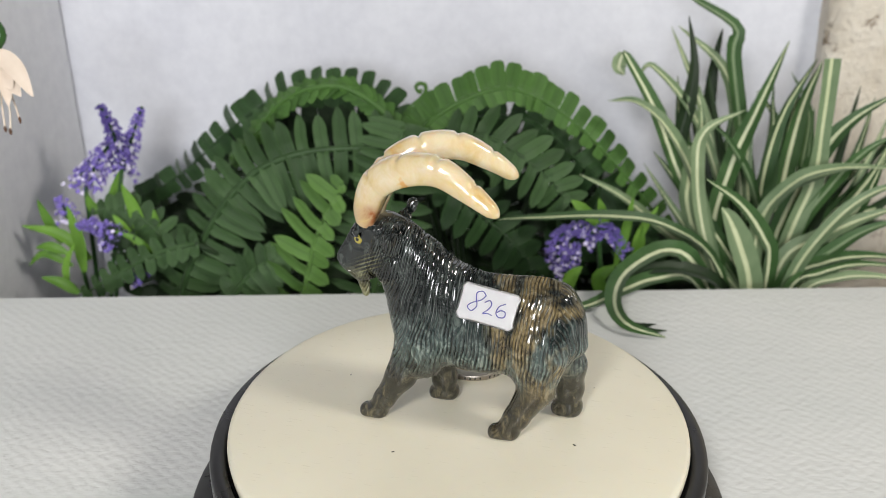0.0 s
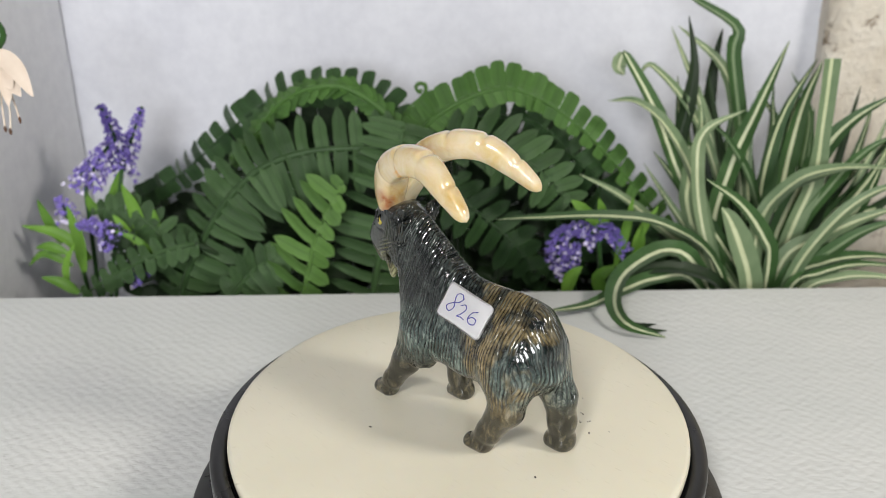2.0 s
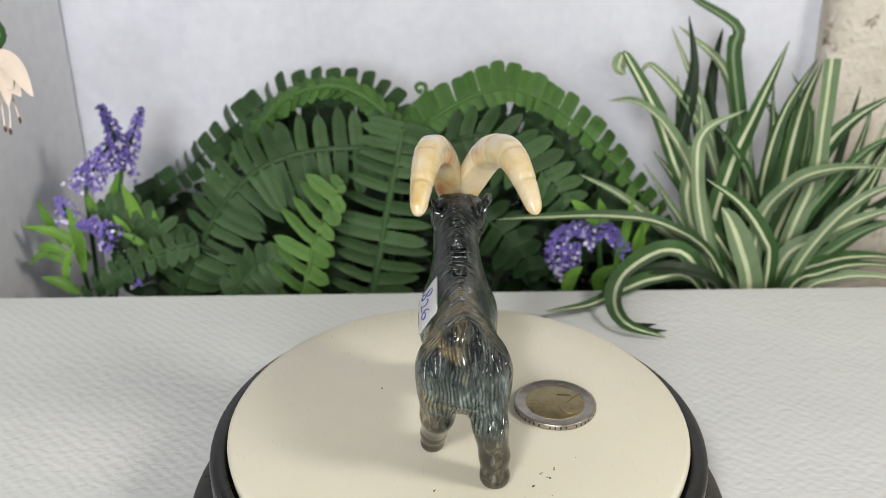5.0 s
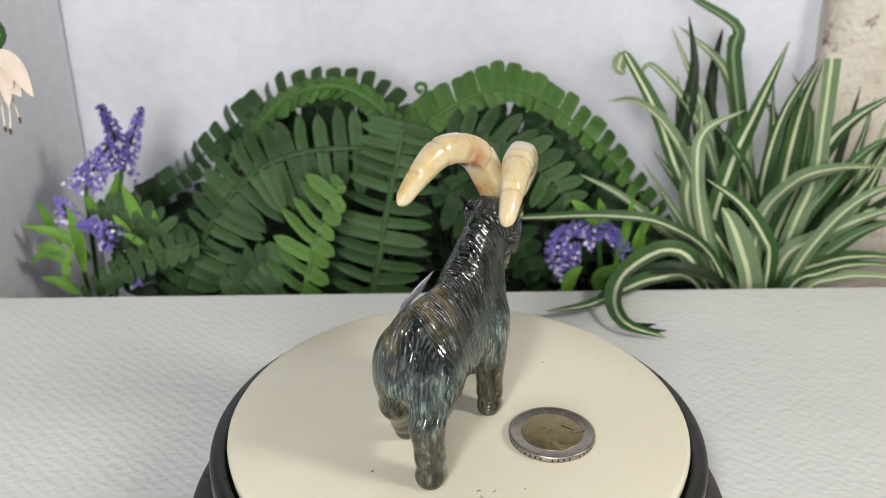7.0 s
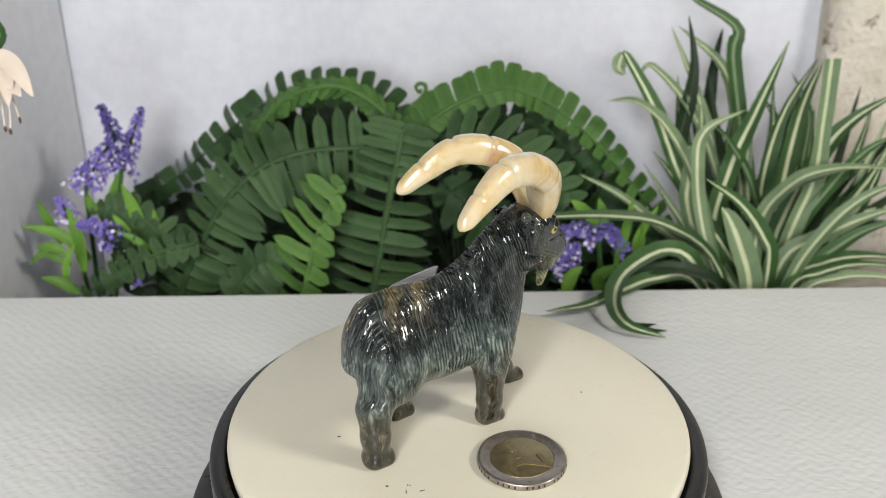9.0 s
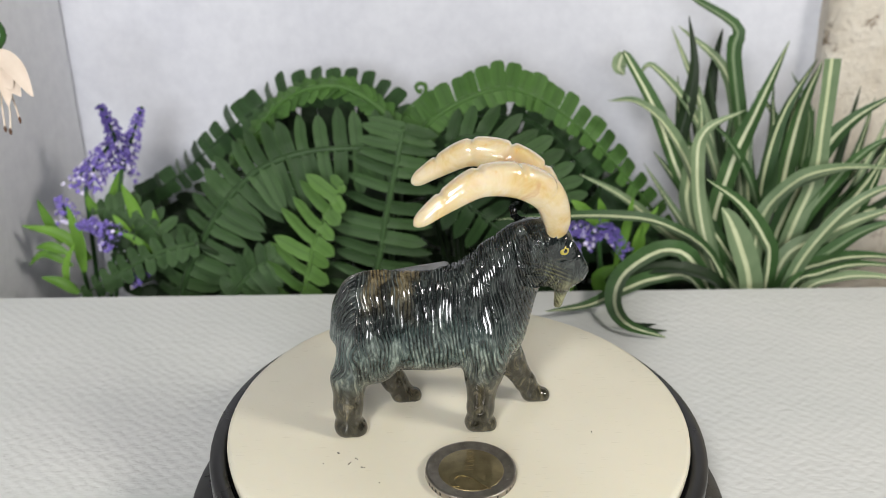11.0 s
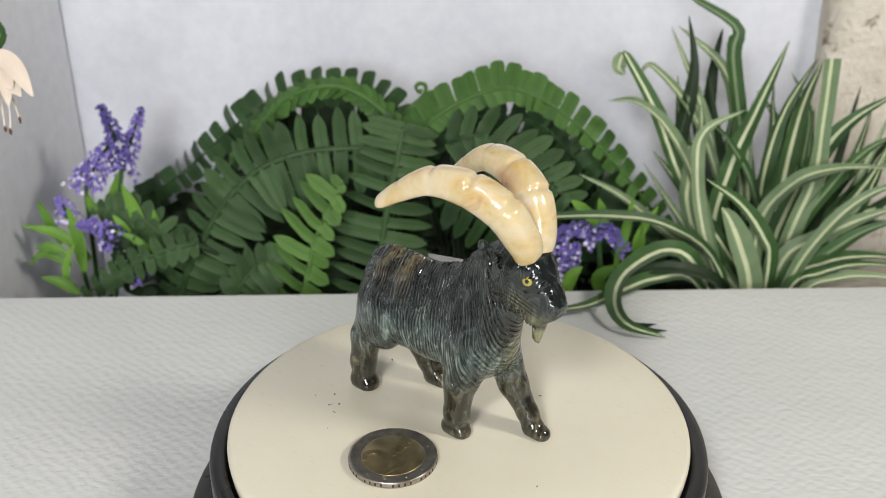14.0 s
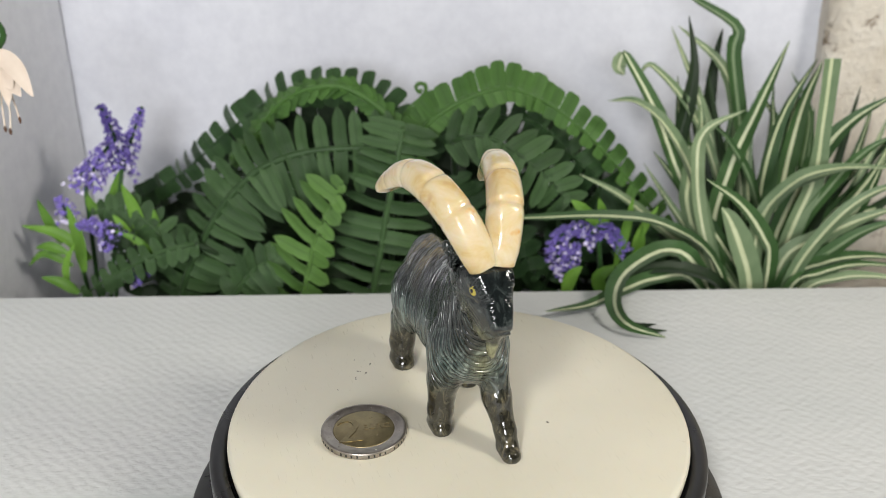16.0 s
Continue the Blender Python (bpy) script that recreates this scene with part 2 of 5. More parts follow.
# ---- mesh helpers ----
def link_mesh(name, bm, mats, parent=None, label="", smooth=True):
    me = bpy.data.meshes.new(name)
    bm.to_mesh(me)
    bm.free()
    for mt in (mats if isinstance(mats, (list, tuple)) else [mats]):
        me.materials.append(mt)
    if smooth:
        me.polygons.foreach_set("use_smooth", [True] * len(me.polygons))
    ob = new(name, me)
    if parent is not None:
        ob.parent = parent
    if label:
        tagged(ob, label)
    return ob


def part(name, bm, mat, parent, label="", smooth=True):
    return link_mesh(name, bm, mat, parent, label, smooth)


def box(bm, lo, hi, bevel=0.0, seg=2):
    g = bmesh.ops.create_cube(bm, size=1.0)
    for v in g["verts"]:
        v.co = Vector([lo[i] + (v.co[i] + 0.5) * (hi[i] - lo[i]) for i in range(3)])
    if bevel:
        es = list({e for v in g["verts"] for e in v.link_edges})
        bmesh.ops.bevel(bm, geom=es, offset=bevel, segments=seg, affect="EDGES")


def lathe(bm, rings, n=96):
    """Rings of (radius, z) turned round the z axis; the ends are closed."""
    rows = []
    for r, z in rings:
        if r <= 0:
            rows.append([bm.verts.new((0, 0, z))])
        else:
            rows.append([bm.verts.new((r * math.cos(2 * math.pi * k / n), r * math.sin(2 * math.pi * k / n), z)) for k in range(n)])
    for a, b in zip(rows, rows[1:]):
        for k in range(n):
            j = (k + 1) % n
            if len(a) == 1:
                bm.faces.new((a[0], b[k], b[j]))
            elif len(b) == 1:
                bm.faces.new((a[j], a[k], b[0]))
            else:
                bm.faces.new((a[k], b[k], b[j], a[j]))
    bmesh.ops.recalc_face_normals(bm, faces=bm.faces)


def smooth_path(points, n):
    """n + 1 points on a Catmull-Rom curve through points."""
    p = [Vector(q) for q in points]
    p = [p[0] * 2 - p[1]] + p + [p[-1] * 2 - p[-2]]
    out = []
    for k in range(n + 1):
        u = k / n * (len(p) - 3)
        i = min(int(u), len(p) - 4)
        f = u - i
        a, b, c, d = p[i:i + 4]
        out.append(0.5 * ((2 * b) + (c - a) * f + (2 * a - 5 * b + 4 * c - d) * f * f + (3 * b - a - 3 * c + d) * f ** 3))
    return out


def tube(bm, path, radii, n=8):
    rows = []
    side = None
    for k, q in enumerate(path):
        d = (path[min(k + 1, len(path) - 1)] - path[max(k - 1, 0)]).normalized()
        if side is None:
            side = d.orthogonal().normalized()
        side = (side - d * side.dot(d)).normalized()
        up = d.cross(side)
        r = radii(k / (len(path) - 1))
        rows.append([bm.verts.new(q + (side * math.cos(2 * math.pi * j / n) + up * math.sin(2 * math.pi * j / n)) * r) for j in range(n)])
    for a, b in zip(rows, rows[1:]):
        for j in range(n):
            i = (j + 1) % n
            bm.faces.new((a[j], a[i], b[i], b[j]))
    bm.faces.new(rows[0][::-1])
    bm.faces.new(rows[-1])


# ---- setting ----
TABLE_Z = -0.035


def setting():
    bm = bmesh.new()
    box(bm, (-0.9, -0.95, TABLE_Z - 0.03), (0.9, 0.0, TABLE_Z), 0)
    for v in bm.verts:
        if v.co.y > -0.01:
            v.co.y = 0.1535 + v.co.x * 0.048
    bmesh.ops.bevel(bm, geom=[e for e in bm.edges if all(v.co.y > 0 and v.co.z > TABLE_Z - 0.01 for v in e.verts)], offset=0.004, segments=3, affect="EDGES")
    tagged(link_mesh("table_top", bm, M_TABLE, smooth=False), "table covered with white quilted paper", "table", kind="structure")
    bm = bmesh.new()
    box(bm, (-0.9, 0.12, -0.16), (0.9, 0.5, -0.14))
    tagged(link_mesh("ledge", bm, M_DARK, smooth=False), "dark low ledge behind the table", "ledge", kind="structure")
    bm = bmesh.new()
    box(bm, (WALL_X - 0.02, WALL_Y, -0.15), (0.9, WALL_Y + 0.02, 0.24))
    tagged(link_mesh("wall_back", bm, M_CLOTH, smooth=False), "white cloth-covered back panel", "wall", kind="structure")
    bm = bmesh.new()
    box(bm, (WALL_X - 0.022, -0.25, -0.15), (WALL_X, WALL_Y - 0.0022, 0.18))
    tagged(link_mesh("wall_left", bm, M_SIDE, smooth=False), "pale grey cloth-covered side panel", "wall", kind="structure")
    bm = bmesh.new()
    box(bm, (STONE_X, STONE_Y, -0.15), (0.9, WALL_Y - 0.0005, 0.24))
    bmesh.ops.subdivide_edges(bm, edges=bm.edges, cuts=40, use_grid_fill=True)
    for v in bm.verts:
        w = noise.noise(v.co * 30) * 0.004 + noise.noise(v.co * 90) * 0.0018
        v.co += Vector((w if v.co.x < STONE_X + 0.001 else 0, -abs(w) if v.co.y < STONE_Y + 0.001 else 0, 0))
    tagged(link_mesh("wall_stone", bm, M_PLASTER), "rough beige stone wall", "wall", kind="structure")
    # the room round it
    for name, lo, hi in (("floor", (-1.8, -2.4, -0.82), (1.8, 0.62, -0.80)), ("ceiling", (-1.8, -2.4, 1.70), (1.8, 0.62, 1.72)),
                         ("wall_room_left", (-1.82, -2.4, -0.8), (-1.8, 0.6, 1.7)), ("wall_room_right", (1.8, -2.4, -0.8), (1.82, 0.6, 1.7)),
                         ("wall_room_rear", (-1.8, -2.42, -0.8), (1.8, -2.4, 1.7)), ("wall_room_front", (-1.8, 0.6, -0.8), (1.8, 0.62, 1.7))):
        bm = bmesh.new()
        box(bm, lo, hi)
        tagged(link_mesh(name, bm, M_ROOM, smooth=False), "plain painted room surface", "wall", kind="structure")


# ---- turntable ----
def turntable():
    top = new("turntable")
    tagged(top, "round black turntable with a cream plastic disc", "turntable")
    top.location = (0, 0, TABLE_Z)
    bm = bmesh.new()
    lathe(bm, [(0, 0.0), (0.0846, 0.0), (0.0852, 0.0012), (0.0852, 0.0062), (0.0845, 0.0072), (0.078, 0.0086), (0.070, 0.0086), (0, 0.0086)])
    part("base", bm, M_BLACK, top)
    bm = bmesh.new()
    lathe(bm, [(0, 0.009), (0.0700, 0.009), (0.0745, 0.0105), (0.0764, 0.013), (0.0766, 0.0285), (0.0762, 0.0297), (0.0750, 0.0302), (0.0722, 0.0301), (0.0716, 0.0292), (0.0714, 0.0285), (0, 0.0285)])
    part("rim", bm, M_BLACK, top, "glossy black raised rim")
    bm = bmesh.new()
    lathe(bm, [(0, -0.0062), (0.0700, -0.0062), (0.0706, -0.0058), (0.0710, -0.0024), (0.0708, -0.0012), (0.0703, -0.0004), (0.0694, 0), (0.04, 0), (0, 0)], 160)
    disc = part("disc", bm, M_DISC, top, "cream plastic rotating disc with fine scratches")
    return top, disc


# ---- coin ----
def coin():
    top = new("coin")
    tagged(top, "worn two-tone coin lying on the cream disc", "coin")
    R, h = 0.012875, 0.0021
    bm = bmesh.new()
    lathe(bm, [(0.0092, 0.0), (0.0124, 0.0), (R - 0.0001, 0.0002), (R, 0.0004), (R, h - 0.0004), (R - 0.0001, h - 0.0001), (R - 0.0004, h), (R - 0.0010, h), (R - 0.0013, h - 0.0002), (0.0096, h - 0.00022), (0.0093, h - 0.0003), (0.0092, h - 0.0004)], 96)
    part("outer_ring", bm, M_STEEL, top, "silver-coloured outer ring")
    bm = bmesh.new()
    lathe(bm, [(0, 0.0), (0.0092, 0.0), (0.0092, h - 0.0003), (0.0090, h - 0.00022), (0, h - 0.00022)], 72)
    part("centre", bm, M_BRASS, top, "brass-coloured centre")
    z = h - 0.00024
    digit = text_mesh("numeral", "2", 0.0170, 0.00022, M_BRASS, top)
    digit.location = (-0.0086, -0.0058, z)
    word = text_mesh('word', 'EURO', 0.0034, 0.00012, M_BRASS, top)
    word.location = (-0.0004, -0.0006, z)
    # relief of the map and the six ribs with stars
    rnd = random.Random(4)
    bm = bmesh.new()
    for k in range(9):
        x, y = rnd.uniform(0.0005, 0.0070), rnd.uniform(-0.0052, 0.0062)
        if math.hypot(x, y) > 0.0082:
            continue
        g = bmesh.ops.create_icosphere(bm, subdivisions=1, radius=1.0)
        sx, sy, a = rnd.uniform(0.0009, 0.0018), rnd.uniform(0.0006, 0.0012), rnd.uniform(0, 3)
        for v in g["verts"]:
            c = Vector((v.co.x * sx, v.co.y * sy, v.co.z * 0.000025))
            c.rotate(Euler((0, 0, a)))
            v.co = c + Vector((x, y, z))
    part("map_relief", bm, M_BRASS, top)
    bm = bmesh.new()
    for k in range(12):
        a = radians(30 * k + 12)
        g = bmesh.ops.create_cone(bm, segments=5, radius1=0.0005, radius2=0.0002, depth=0.0001, cap_ends=True)
        for v in g["verts"]:
            v.co += Vector((0.0108 * math.cos(a), 0.0108 * math.sin(a), z + 0.00004))
    part("star_ring", bm, M_STEEL, top)
    bm = bmesh.new()
    for k in range(48):
        a = 2 * math.pi * k / 48
        if k % 5 == 0:
            continue
        w = 0.0001
        g = bmesh.ops.create_cube(bm, size=1.0)
        mt = Matrix.Rotation(a, 4, "Z") @ Matrix.Translation((R, 0, h / 2)) @ Matrix.Diagonal((w, 0.0005, 0.0009, 1))
        bmesh.ops.transform(bm, matrix=mt, verts=g["verts"])
    part("edge_lettering", bm, M_DARK, top)
    return top


def text_mesh(name, body, size, depth, mat, parent, label=""):
    cu = bpy.data.curves.new(name, "FONT")
    cu.body, cu.size, cu.extrude = body, size, depth
    tmp = new("text_source", cu)
    me = bpy.data.meshes.new_from_object(tmp.evaluated_get(bpy.context.evaluated_depsgraph_get()))
    bpy.data.objects.remove(tmp)
    me.name = name
    me.materials.clear()
    me.materials.append(mat)
    ob = new(name, me)
    ob.parent = parent
    if label:
        tagged(ob, label)
    return ob


# ---- figurine: x forwards, y to its own left side, z up, millimetres in the recipe ----
def round_cone(p, a, b, r1, r2, flat=1.0):
    """Distance to a cone with round ends; flat narrows it across y."""
    a, b = np.array(a, float), np.array(b, float)
    q = p.copy()
    mid = np.stack([np.zeros(len(p)), a[1] + np.clip(((p - a) @ (b - a)) / max((b - a) @ (b - a), 1e-9), 0, 1) * (b - a)[1], np.zeros(len(p))], 1)
    q[:, 1] = mid[:, 1] + (q[:, 1] - mid[:, 1]) / flat
    ba = b - a
    h = np.clip(((q - a) @ ba) / (ba @ ba), 0, 1)
    return (np.linalg.norm(q - a - h[:, None] * ba, axis=1) - (r1 + (r2 - r1) * h)) * min(1.0, flat)


def ellipsoid(p, c, r):
    q = (p - np.array(c, float)) / np.array(r, float)
    k = np.linalg.norm(q, axis=1)
    k2 = np.linalg.norm(q / np.array(r, float), axis=1)
    return k * (k - 1.0) / np.maximum(k2, 1e-9)


def blend(a, b, k):
    h = np.clip(0.5 + 0.5 * (b - a) / k, 0, 1)
    return b + (a - b) * h - k * h * (1 - h)


def chain(p, pts, k=1.5):
    d = None
    for (a, ra, fa), (b, rb, fb) in zip(pts, pts[1:]):
        e = round_cone(p, a, b, ra, rb, (fa + fb) / 2)
        d = e if d is None else blend(d, e, k)
    return d


LEGS = [
    # front right, front left, rear right, rear left: joints with radius and side flattening
    [((8, -5.5, 31), 7.5, .8), ((6.8, -7.2, 18), 5.2, .9), ((6.2, -7.9, 7), 3.9, 1), ((6.2, -8.0, 3.6), 3.6, 1)],
    [((11, 5.0, 28), 7.0, .8), ((16.5, 6.0, 15), 4.6, .9), ((21.8, 6.8, 6.2), 3.2, 1), ((23.6, 6.8, 3.4), 2.9, 1)],
    [((-26, -5.0, 30), 10, .75), ((-33.0, -7.0, 18), 5.2, .9), ((-33.6, -8.2, 9), 4.2, 1), ((-33.4, -8.3, 3.8), 3.8, 1)],
    [((-23, 5.0, 30), 10, .75), ((-25.0, 7.2, 17), 5.4, .85), ((-19.6, 8.2, 6.8), 3.7, 1), ((-17.5, 8.4, 3.8), 3.2, 1)],
]
HOOVES = [((4.4, -8.2, 2.0), (8.6, -8.2, 1.2), 3.0, 2.7), ((23.6, 6.8, 1.9), (27.4, 6.6, 1.1), 2.9, 2.5),
          ((-34.4, -8.4, 2.2), (-31.2, -8.4, 1.4), 3.6, 3.2), ((-18.0, 8.5, 2.0), (-13.6, 8.7, 1.1), 3.0, 2.5)]


HEAD_PLANES = [((31, 62.8), (0.15, 0, 0.98)), ((31.2, 61.4), (0.86, 0, 0.5)), ((37.2, 49), (0.97, 0, -0.15)), ((35.5, 46.8), (0.55, 0, -0.83)),
               ((28, 44.4), (-0.30, 0, -0.95)), ((19, 55), (-1, 0, 0.1)), ((23.5, 57), (0.27, 0.96, -0.06)), ((30, 47.0), (0.05, 0.85, -0.5))]


def goat_distance(p):
    pear = 1 + 0.36 * np.clip((33 - p[:, 2]) / 16, -1.0, 0.7) * np.clip((19 - p[:, 0]) / 8, 0, 1)
    q = p.copy()
    q[:, 1] /= pear
    d = ellipsoid(q, (-23.5, 0, 34.5), (14.4, 11.8, 16.0))
    d = blend(d, ellipsoid(q, (-8, 0, 33.5), (21, 10.2, 16.2)), 5)
    d = blend(d, ellipsoid(q, (8.5, 0, 34.5), (12.5, 10.6, 17.0)), 5)
    roof = (np.abs(p[:, 1]) - 7.6) * 0.60 + (p[:, 2] - 44.6) * 0.80
    d = -blend(-d, -roof, 0.8)
    for side in (-1, 1):
        d = blend(d, ellipsoid(p, (-25, 7.0 * side, 29.0), (8.5, 6.0, 12.5)), 1.2)
        d = blend(d, ellipsoid(p, (8.5, 6.6 * side, 28.0), (6.5, 5.4, 13.0)), 1.2)
    d = blend(d, round_cone(p, (7, 0, 43), (18.5, 0, 57), 11.0, 7.6, .72), 5)
    d = blend(d, round_cone(p, (14.5, 0, 40), (19, 0, 50), 6.5, 6.5, .8), 4)
    # head: a faceted wedge with rounded edges, a little to its own right
    whole, p = p, p + np.array((0, 1.4, 0))
    h = None
    for (hx, hz), (nx, ny, nz) in HEAD_PLANES:
        for side in ((1, -1) if ny else (1,)):
            ln = math.sqrt(nx * nx + ny * ny + nz * nz)
            e = ((p[:, 0] - hx) * nx + (p[:, 1] * side - (7.0 if ny else 0)) * ny + (p[:, 2] - hz) * nz) / ln
            h = e if h is None else -blend(-h, -e, 0.8)
    h = blend(h, ellipsoid(p, (20.0, 0, 56.0), (6.0, 6.4, 6.8)), 2.5)
    h = blend(h, ellipsoid(p, (28.6, -4.8, 59.8), (2.6, 1.2, 1.4)), 1.2)
    h = blend(h, ellipsoid(p, (28.6, 4.8, 59.8), (2.6, 1.2, 1.4)), 1.2)
    d = blend(d, h, 2.5)
    d = blend(d, round_cone(p, (30.2, 0, 44.5), (29.2, 0, 38.0), 2.3, 1.2, 1.0), 1.2)
    d = blend(d, round_cone(whole, (14.0, 0, 59.5), (-4.0, 0, 49.2), 2.4, 1.8, .8), 1.6)
    for side in (-1, 1):
        ear = round_cone(p, (20.2, 5.9 * side, 58.5), (16.4, 8.2 * side, 65.4), 3.1, 1.7, .75)
        hollow = ellipsoid(p, (19.0, 9.6 * side, 62.4), (1.6, 2.3, 3.6))
        d = blend(d, np.maximum(ear, -hollow), 0.9)
    p = whole
    d = blend(d, round_cone(p, (-30.5, 0, 44), (-35.0, 0, 29.5), 3.6, 3.6, 1.25), 1.6)
    for joints, (ha, hb, r1, r2) in zip(LEGS, HOOVES):
        leg = chain(p, joints)
        foot = round_cone(p, ha, hb, r1, r2, 1.15)
        cleft = round_cone(p, (hb[0] + r2 * 1.1, hb[1], 0.3), (hb[0] - 0.4, hb[1], 2.4), 0.34, 0.2)
        foot = np.maximum(foot, -cleft)
        d = blend(d, blend(leg, foot, 1.5), 2.2)
    return np.maximum(d, -p[:, 2])


HORN_R = [(26.9, -3.0, 63.4), (26.0, -5.2, 68.6), (22.3, -8.8, 76.2), (14.0, -12.2, 81.2), (4.0, -15.2, 82.0), (-5.2, -17.8, 77.6), (-13.4, -19.9, 72.0)]
HORN_L = [(26.9, 1.2, 63.2), (25.8, 2.4, 68.6), (21.9, 4.6, 76.3), (13.9, 7.0, 81.1), (3.9, 9.0, 82.2), (-5.2, 10.8, 77.6), (-13.4, 12.0, 72.0)]
HORN_DEEP = [3.7, 4.9, 5.5, 5.3, 4.6, 3.5, 2.0]
HORN_WIDE = [4.3, 4.9, 5.0, 4.8, 4.2, 3.2, 2.0]


def horn_verts(path, ring=44, steps=96):
    """Crescent horn: deep ridge outside, rounder below, four cut notches in the outer ridge."""
    pts = smooth_path(path, steps)
    half = [v.xy for v in smooth_path([(h, w, 0) for h, w in zip(HORN_DEEP, HORN_WIDE)], steps)]
    for k in range(steps + 1):
        half[k] *= math.sqrt(max(0.004, 1 - max(0.0, (k / steps - 0.94) / 0.06) ** 2))
    rows = []
    for k, q in enumerate(pts):
        d = (pts[min(k + 1, steps)] - pts[max(k - 1, 0)]).normalized()
        out = Vector((0.25, 0, 1)) if k else Vector((1, 0, 0.2))
        centre = Vector((6, q.y, 62))
        out = (q - centre)
        out = (out - d * out.dot(d)).normalized()
        side = d.cross(out).normalized()
        u = k / steps
        notch = sum(math.exp(-((u - c) / 0.009) ** 2) for c in (0.34, 0.50, 0.66, 0.83))
        row = []
        for j in range(ring):
            a = 2 * math.pi * j / ring
            c, s = math.cos(a), math.sin(a)
            ro = half[k][0] * (1.0 if c > 0 else 1.02)
            if c < -0.66:
                c = -0.66 + (c + 0.66) * 0.30
            elif c > 0.80:
                c = 0.80 + (c - 0.80) * 0.55
            rs = half[k][1] * (1.0 - 0.12 * max(c, 0))
            cut = 1 - 0.17 * notch * max(0.0, c + 0.35)
            row.append(q + out * (c * ro * cut) + side * (math.copysign(abs(s) ** 0.9, s) * rs * (1 - 0.05 * notch)))
        rows.append(row)
    return rows


def figurine():
    # rough hull from overlapping balls, remeshed, then settled on the blended surface
    bm = bmesh.new()
    balls = [((-24, 0, 34.5), (14, 12, 16)), ((-8, 0, 33.5), (21, 11, 16)), ((8.5, 0, 34.5), (12.5, 11, 17)), ((12, 0, 48), (9, 7, 10)),
             ((18, 0, 55), (7, 6, 8)), ((24, 0, 56), (7, 6, 6.5)), ((31, 0, 50), (5, 4, 5)), ((29, 0, 47), (4, 3.5, 4)), ((29.8, 0, 42), (2.2, 2, 4)),
             ((29.3, 0, 39), (1.8, 1.6, 2.6)), ((-36, 0, 37), (4, 4, 10)), ((16.5, 0, 45), (7, 5.5, 8))]
    for side in (-1, 1):
        for f in (0, .35, .7, 1):
            balls.append(((19.8 - 4.2 * f, (6.2 + 2.4 * f) * side, 58.5 + 6.7 * f), (2.5 - f, 2.4 - f, 2.6 - f)))
    for joints, (ha, hb, r1, r2) in zip(LEGS, HOOVES):
        for (a, ra, fa), (b, rb, fb) in zip(joints, joints[1:]):
            for f in np.linspace(0, 1, 6):
                r = ra + (rb - ra) * f
                balls.append((tuple(np.array(a) * (1 - f) + np.array(b) * f), (r, r * (fa + fb) / 2, r)))
        for f in (0, .5, 1):
            r = r1 + (r2 - r1) * f
            balls.append((tuple(np.array(ha) * (1 - f) + np.array(hb) * f), (r, r, r)))
    for c, r in balls:
        g = bmesh.ops.create_icosphere(bm, subdivisions=3, radius=1.0)
        for v in g["verts"]:
            v.co = Vector((c[0] + v.co.x * r[0], c[1] + v.co.y * r[1], max(0.0, c[2] + v.co.z * r[2])))
    me = bpy.data.meshes.new("hull")
    bm.to_mesh(me)
    bm.free()
    hull = new("hull", me)
    rm = hull.modifiers.new("remesh", "REMESH")
    rm.mode, rm.voxel_size = "VOXEL", GOAT_VOXEL
    body = bpy.data.meshes.new_from_object(hull.evaluated_get(bpy.context.evaluated_depsgraph_get()))
    bpy.data.objects.remove(hull)
    n = len(body.vertices)
    p = np.empty(n * 3)
    body.vertices.foreach_get("co", p)
    p = p.reshape(-1, 3)

    def gradient(q, e=0.05):
        corners = np.array([(1, -1, -1), (-1, -1, 1), (-1, 1, -1), (1, 1, 1)], float)
        g = sum(goat_distance(q + e * k)[:, None] * k for k in corners)
        return g / np.maximum(np.linalg.norm(g, axis=1), 1e-9)[:, None]
    for k in range(4):
        p -= np.clip(goat_distance(p), -1.5, 1.5)[:, None] * gradient(p) * 0.9
    nrm = gradient(p, 0.15)
    # carved coat: long grooves that run down the flanks and along the neck, none on face and feet
    x, y, z = p.T
    jit = np.array([noise.noise(Vector((a * .16, b * .16, c * .16))) for a, b, c in p])
    jit2 = np.array([noise.noise(Vector((a * .5 + 9, b * .5, c * .11))) for a, b, c in p])
    lean = np.where(x > 2, (x - 2) * 0.02, 0)
    u = x + (z - 34) * (0.08 + lean) + jit * 0.9
    rear = np.clip((-28 - x) / 4, 0, 1)
    u = np.where(rear > 0.5, y * 1.05 + jit * 1.2 + 40, u)
    saw = np.abs(((u / 2.24) % 1.0) - 0.5) * 2
    groove = np.clip(1 - saw / 0.55, 0, 1) * np.clip(0.75 + jit2 * 1.6, 0.1, 1.25)
    coat = np.clip((z - 17) / 5, 0, 1) * np.clip((31 - x - np.clip(z - 44, 0, 20) * 0.38) / 3, 0, 1) * np.clip((66 - z) / 4, 0, 1)
    cheek = np.exp(-((x - 26.5) / 4.2) ** 2 - ((z - 50.0 + (x - 27) * 0.5) / 3.0) ** 2)
    whisk = np.clip(1 - np.abs((((z + 0.55 * x) / 1.25) % 1.0) - 0.5) * 4, 0, 1) * cheek
    beard = np.clip((44 - z) / 2, 0, 1) * ((x > 26.5) & (z > 33))
    p -= nrm * (0.16 * groove * coat + 0.5 * whisk + 0.15 * (np.abs((y / 0.9 % 1) - .5) < .15) * beard)[:, None]
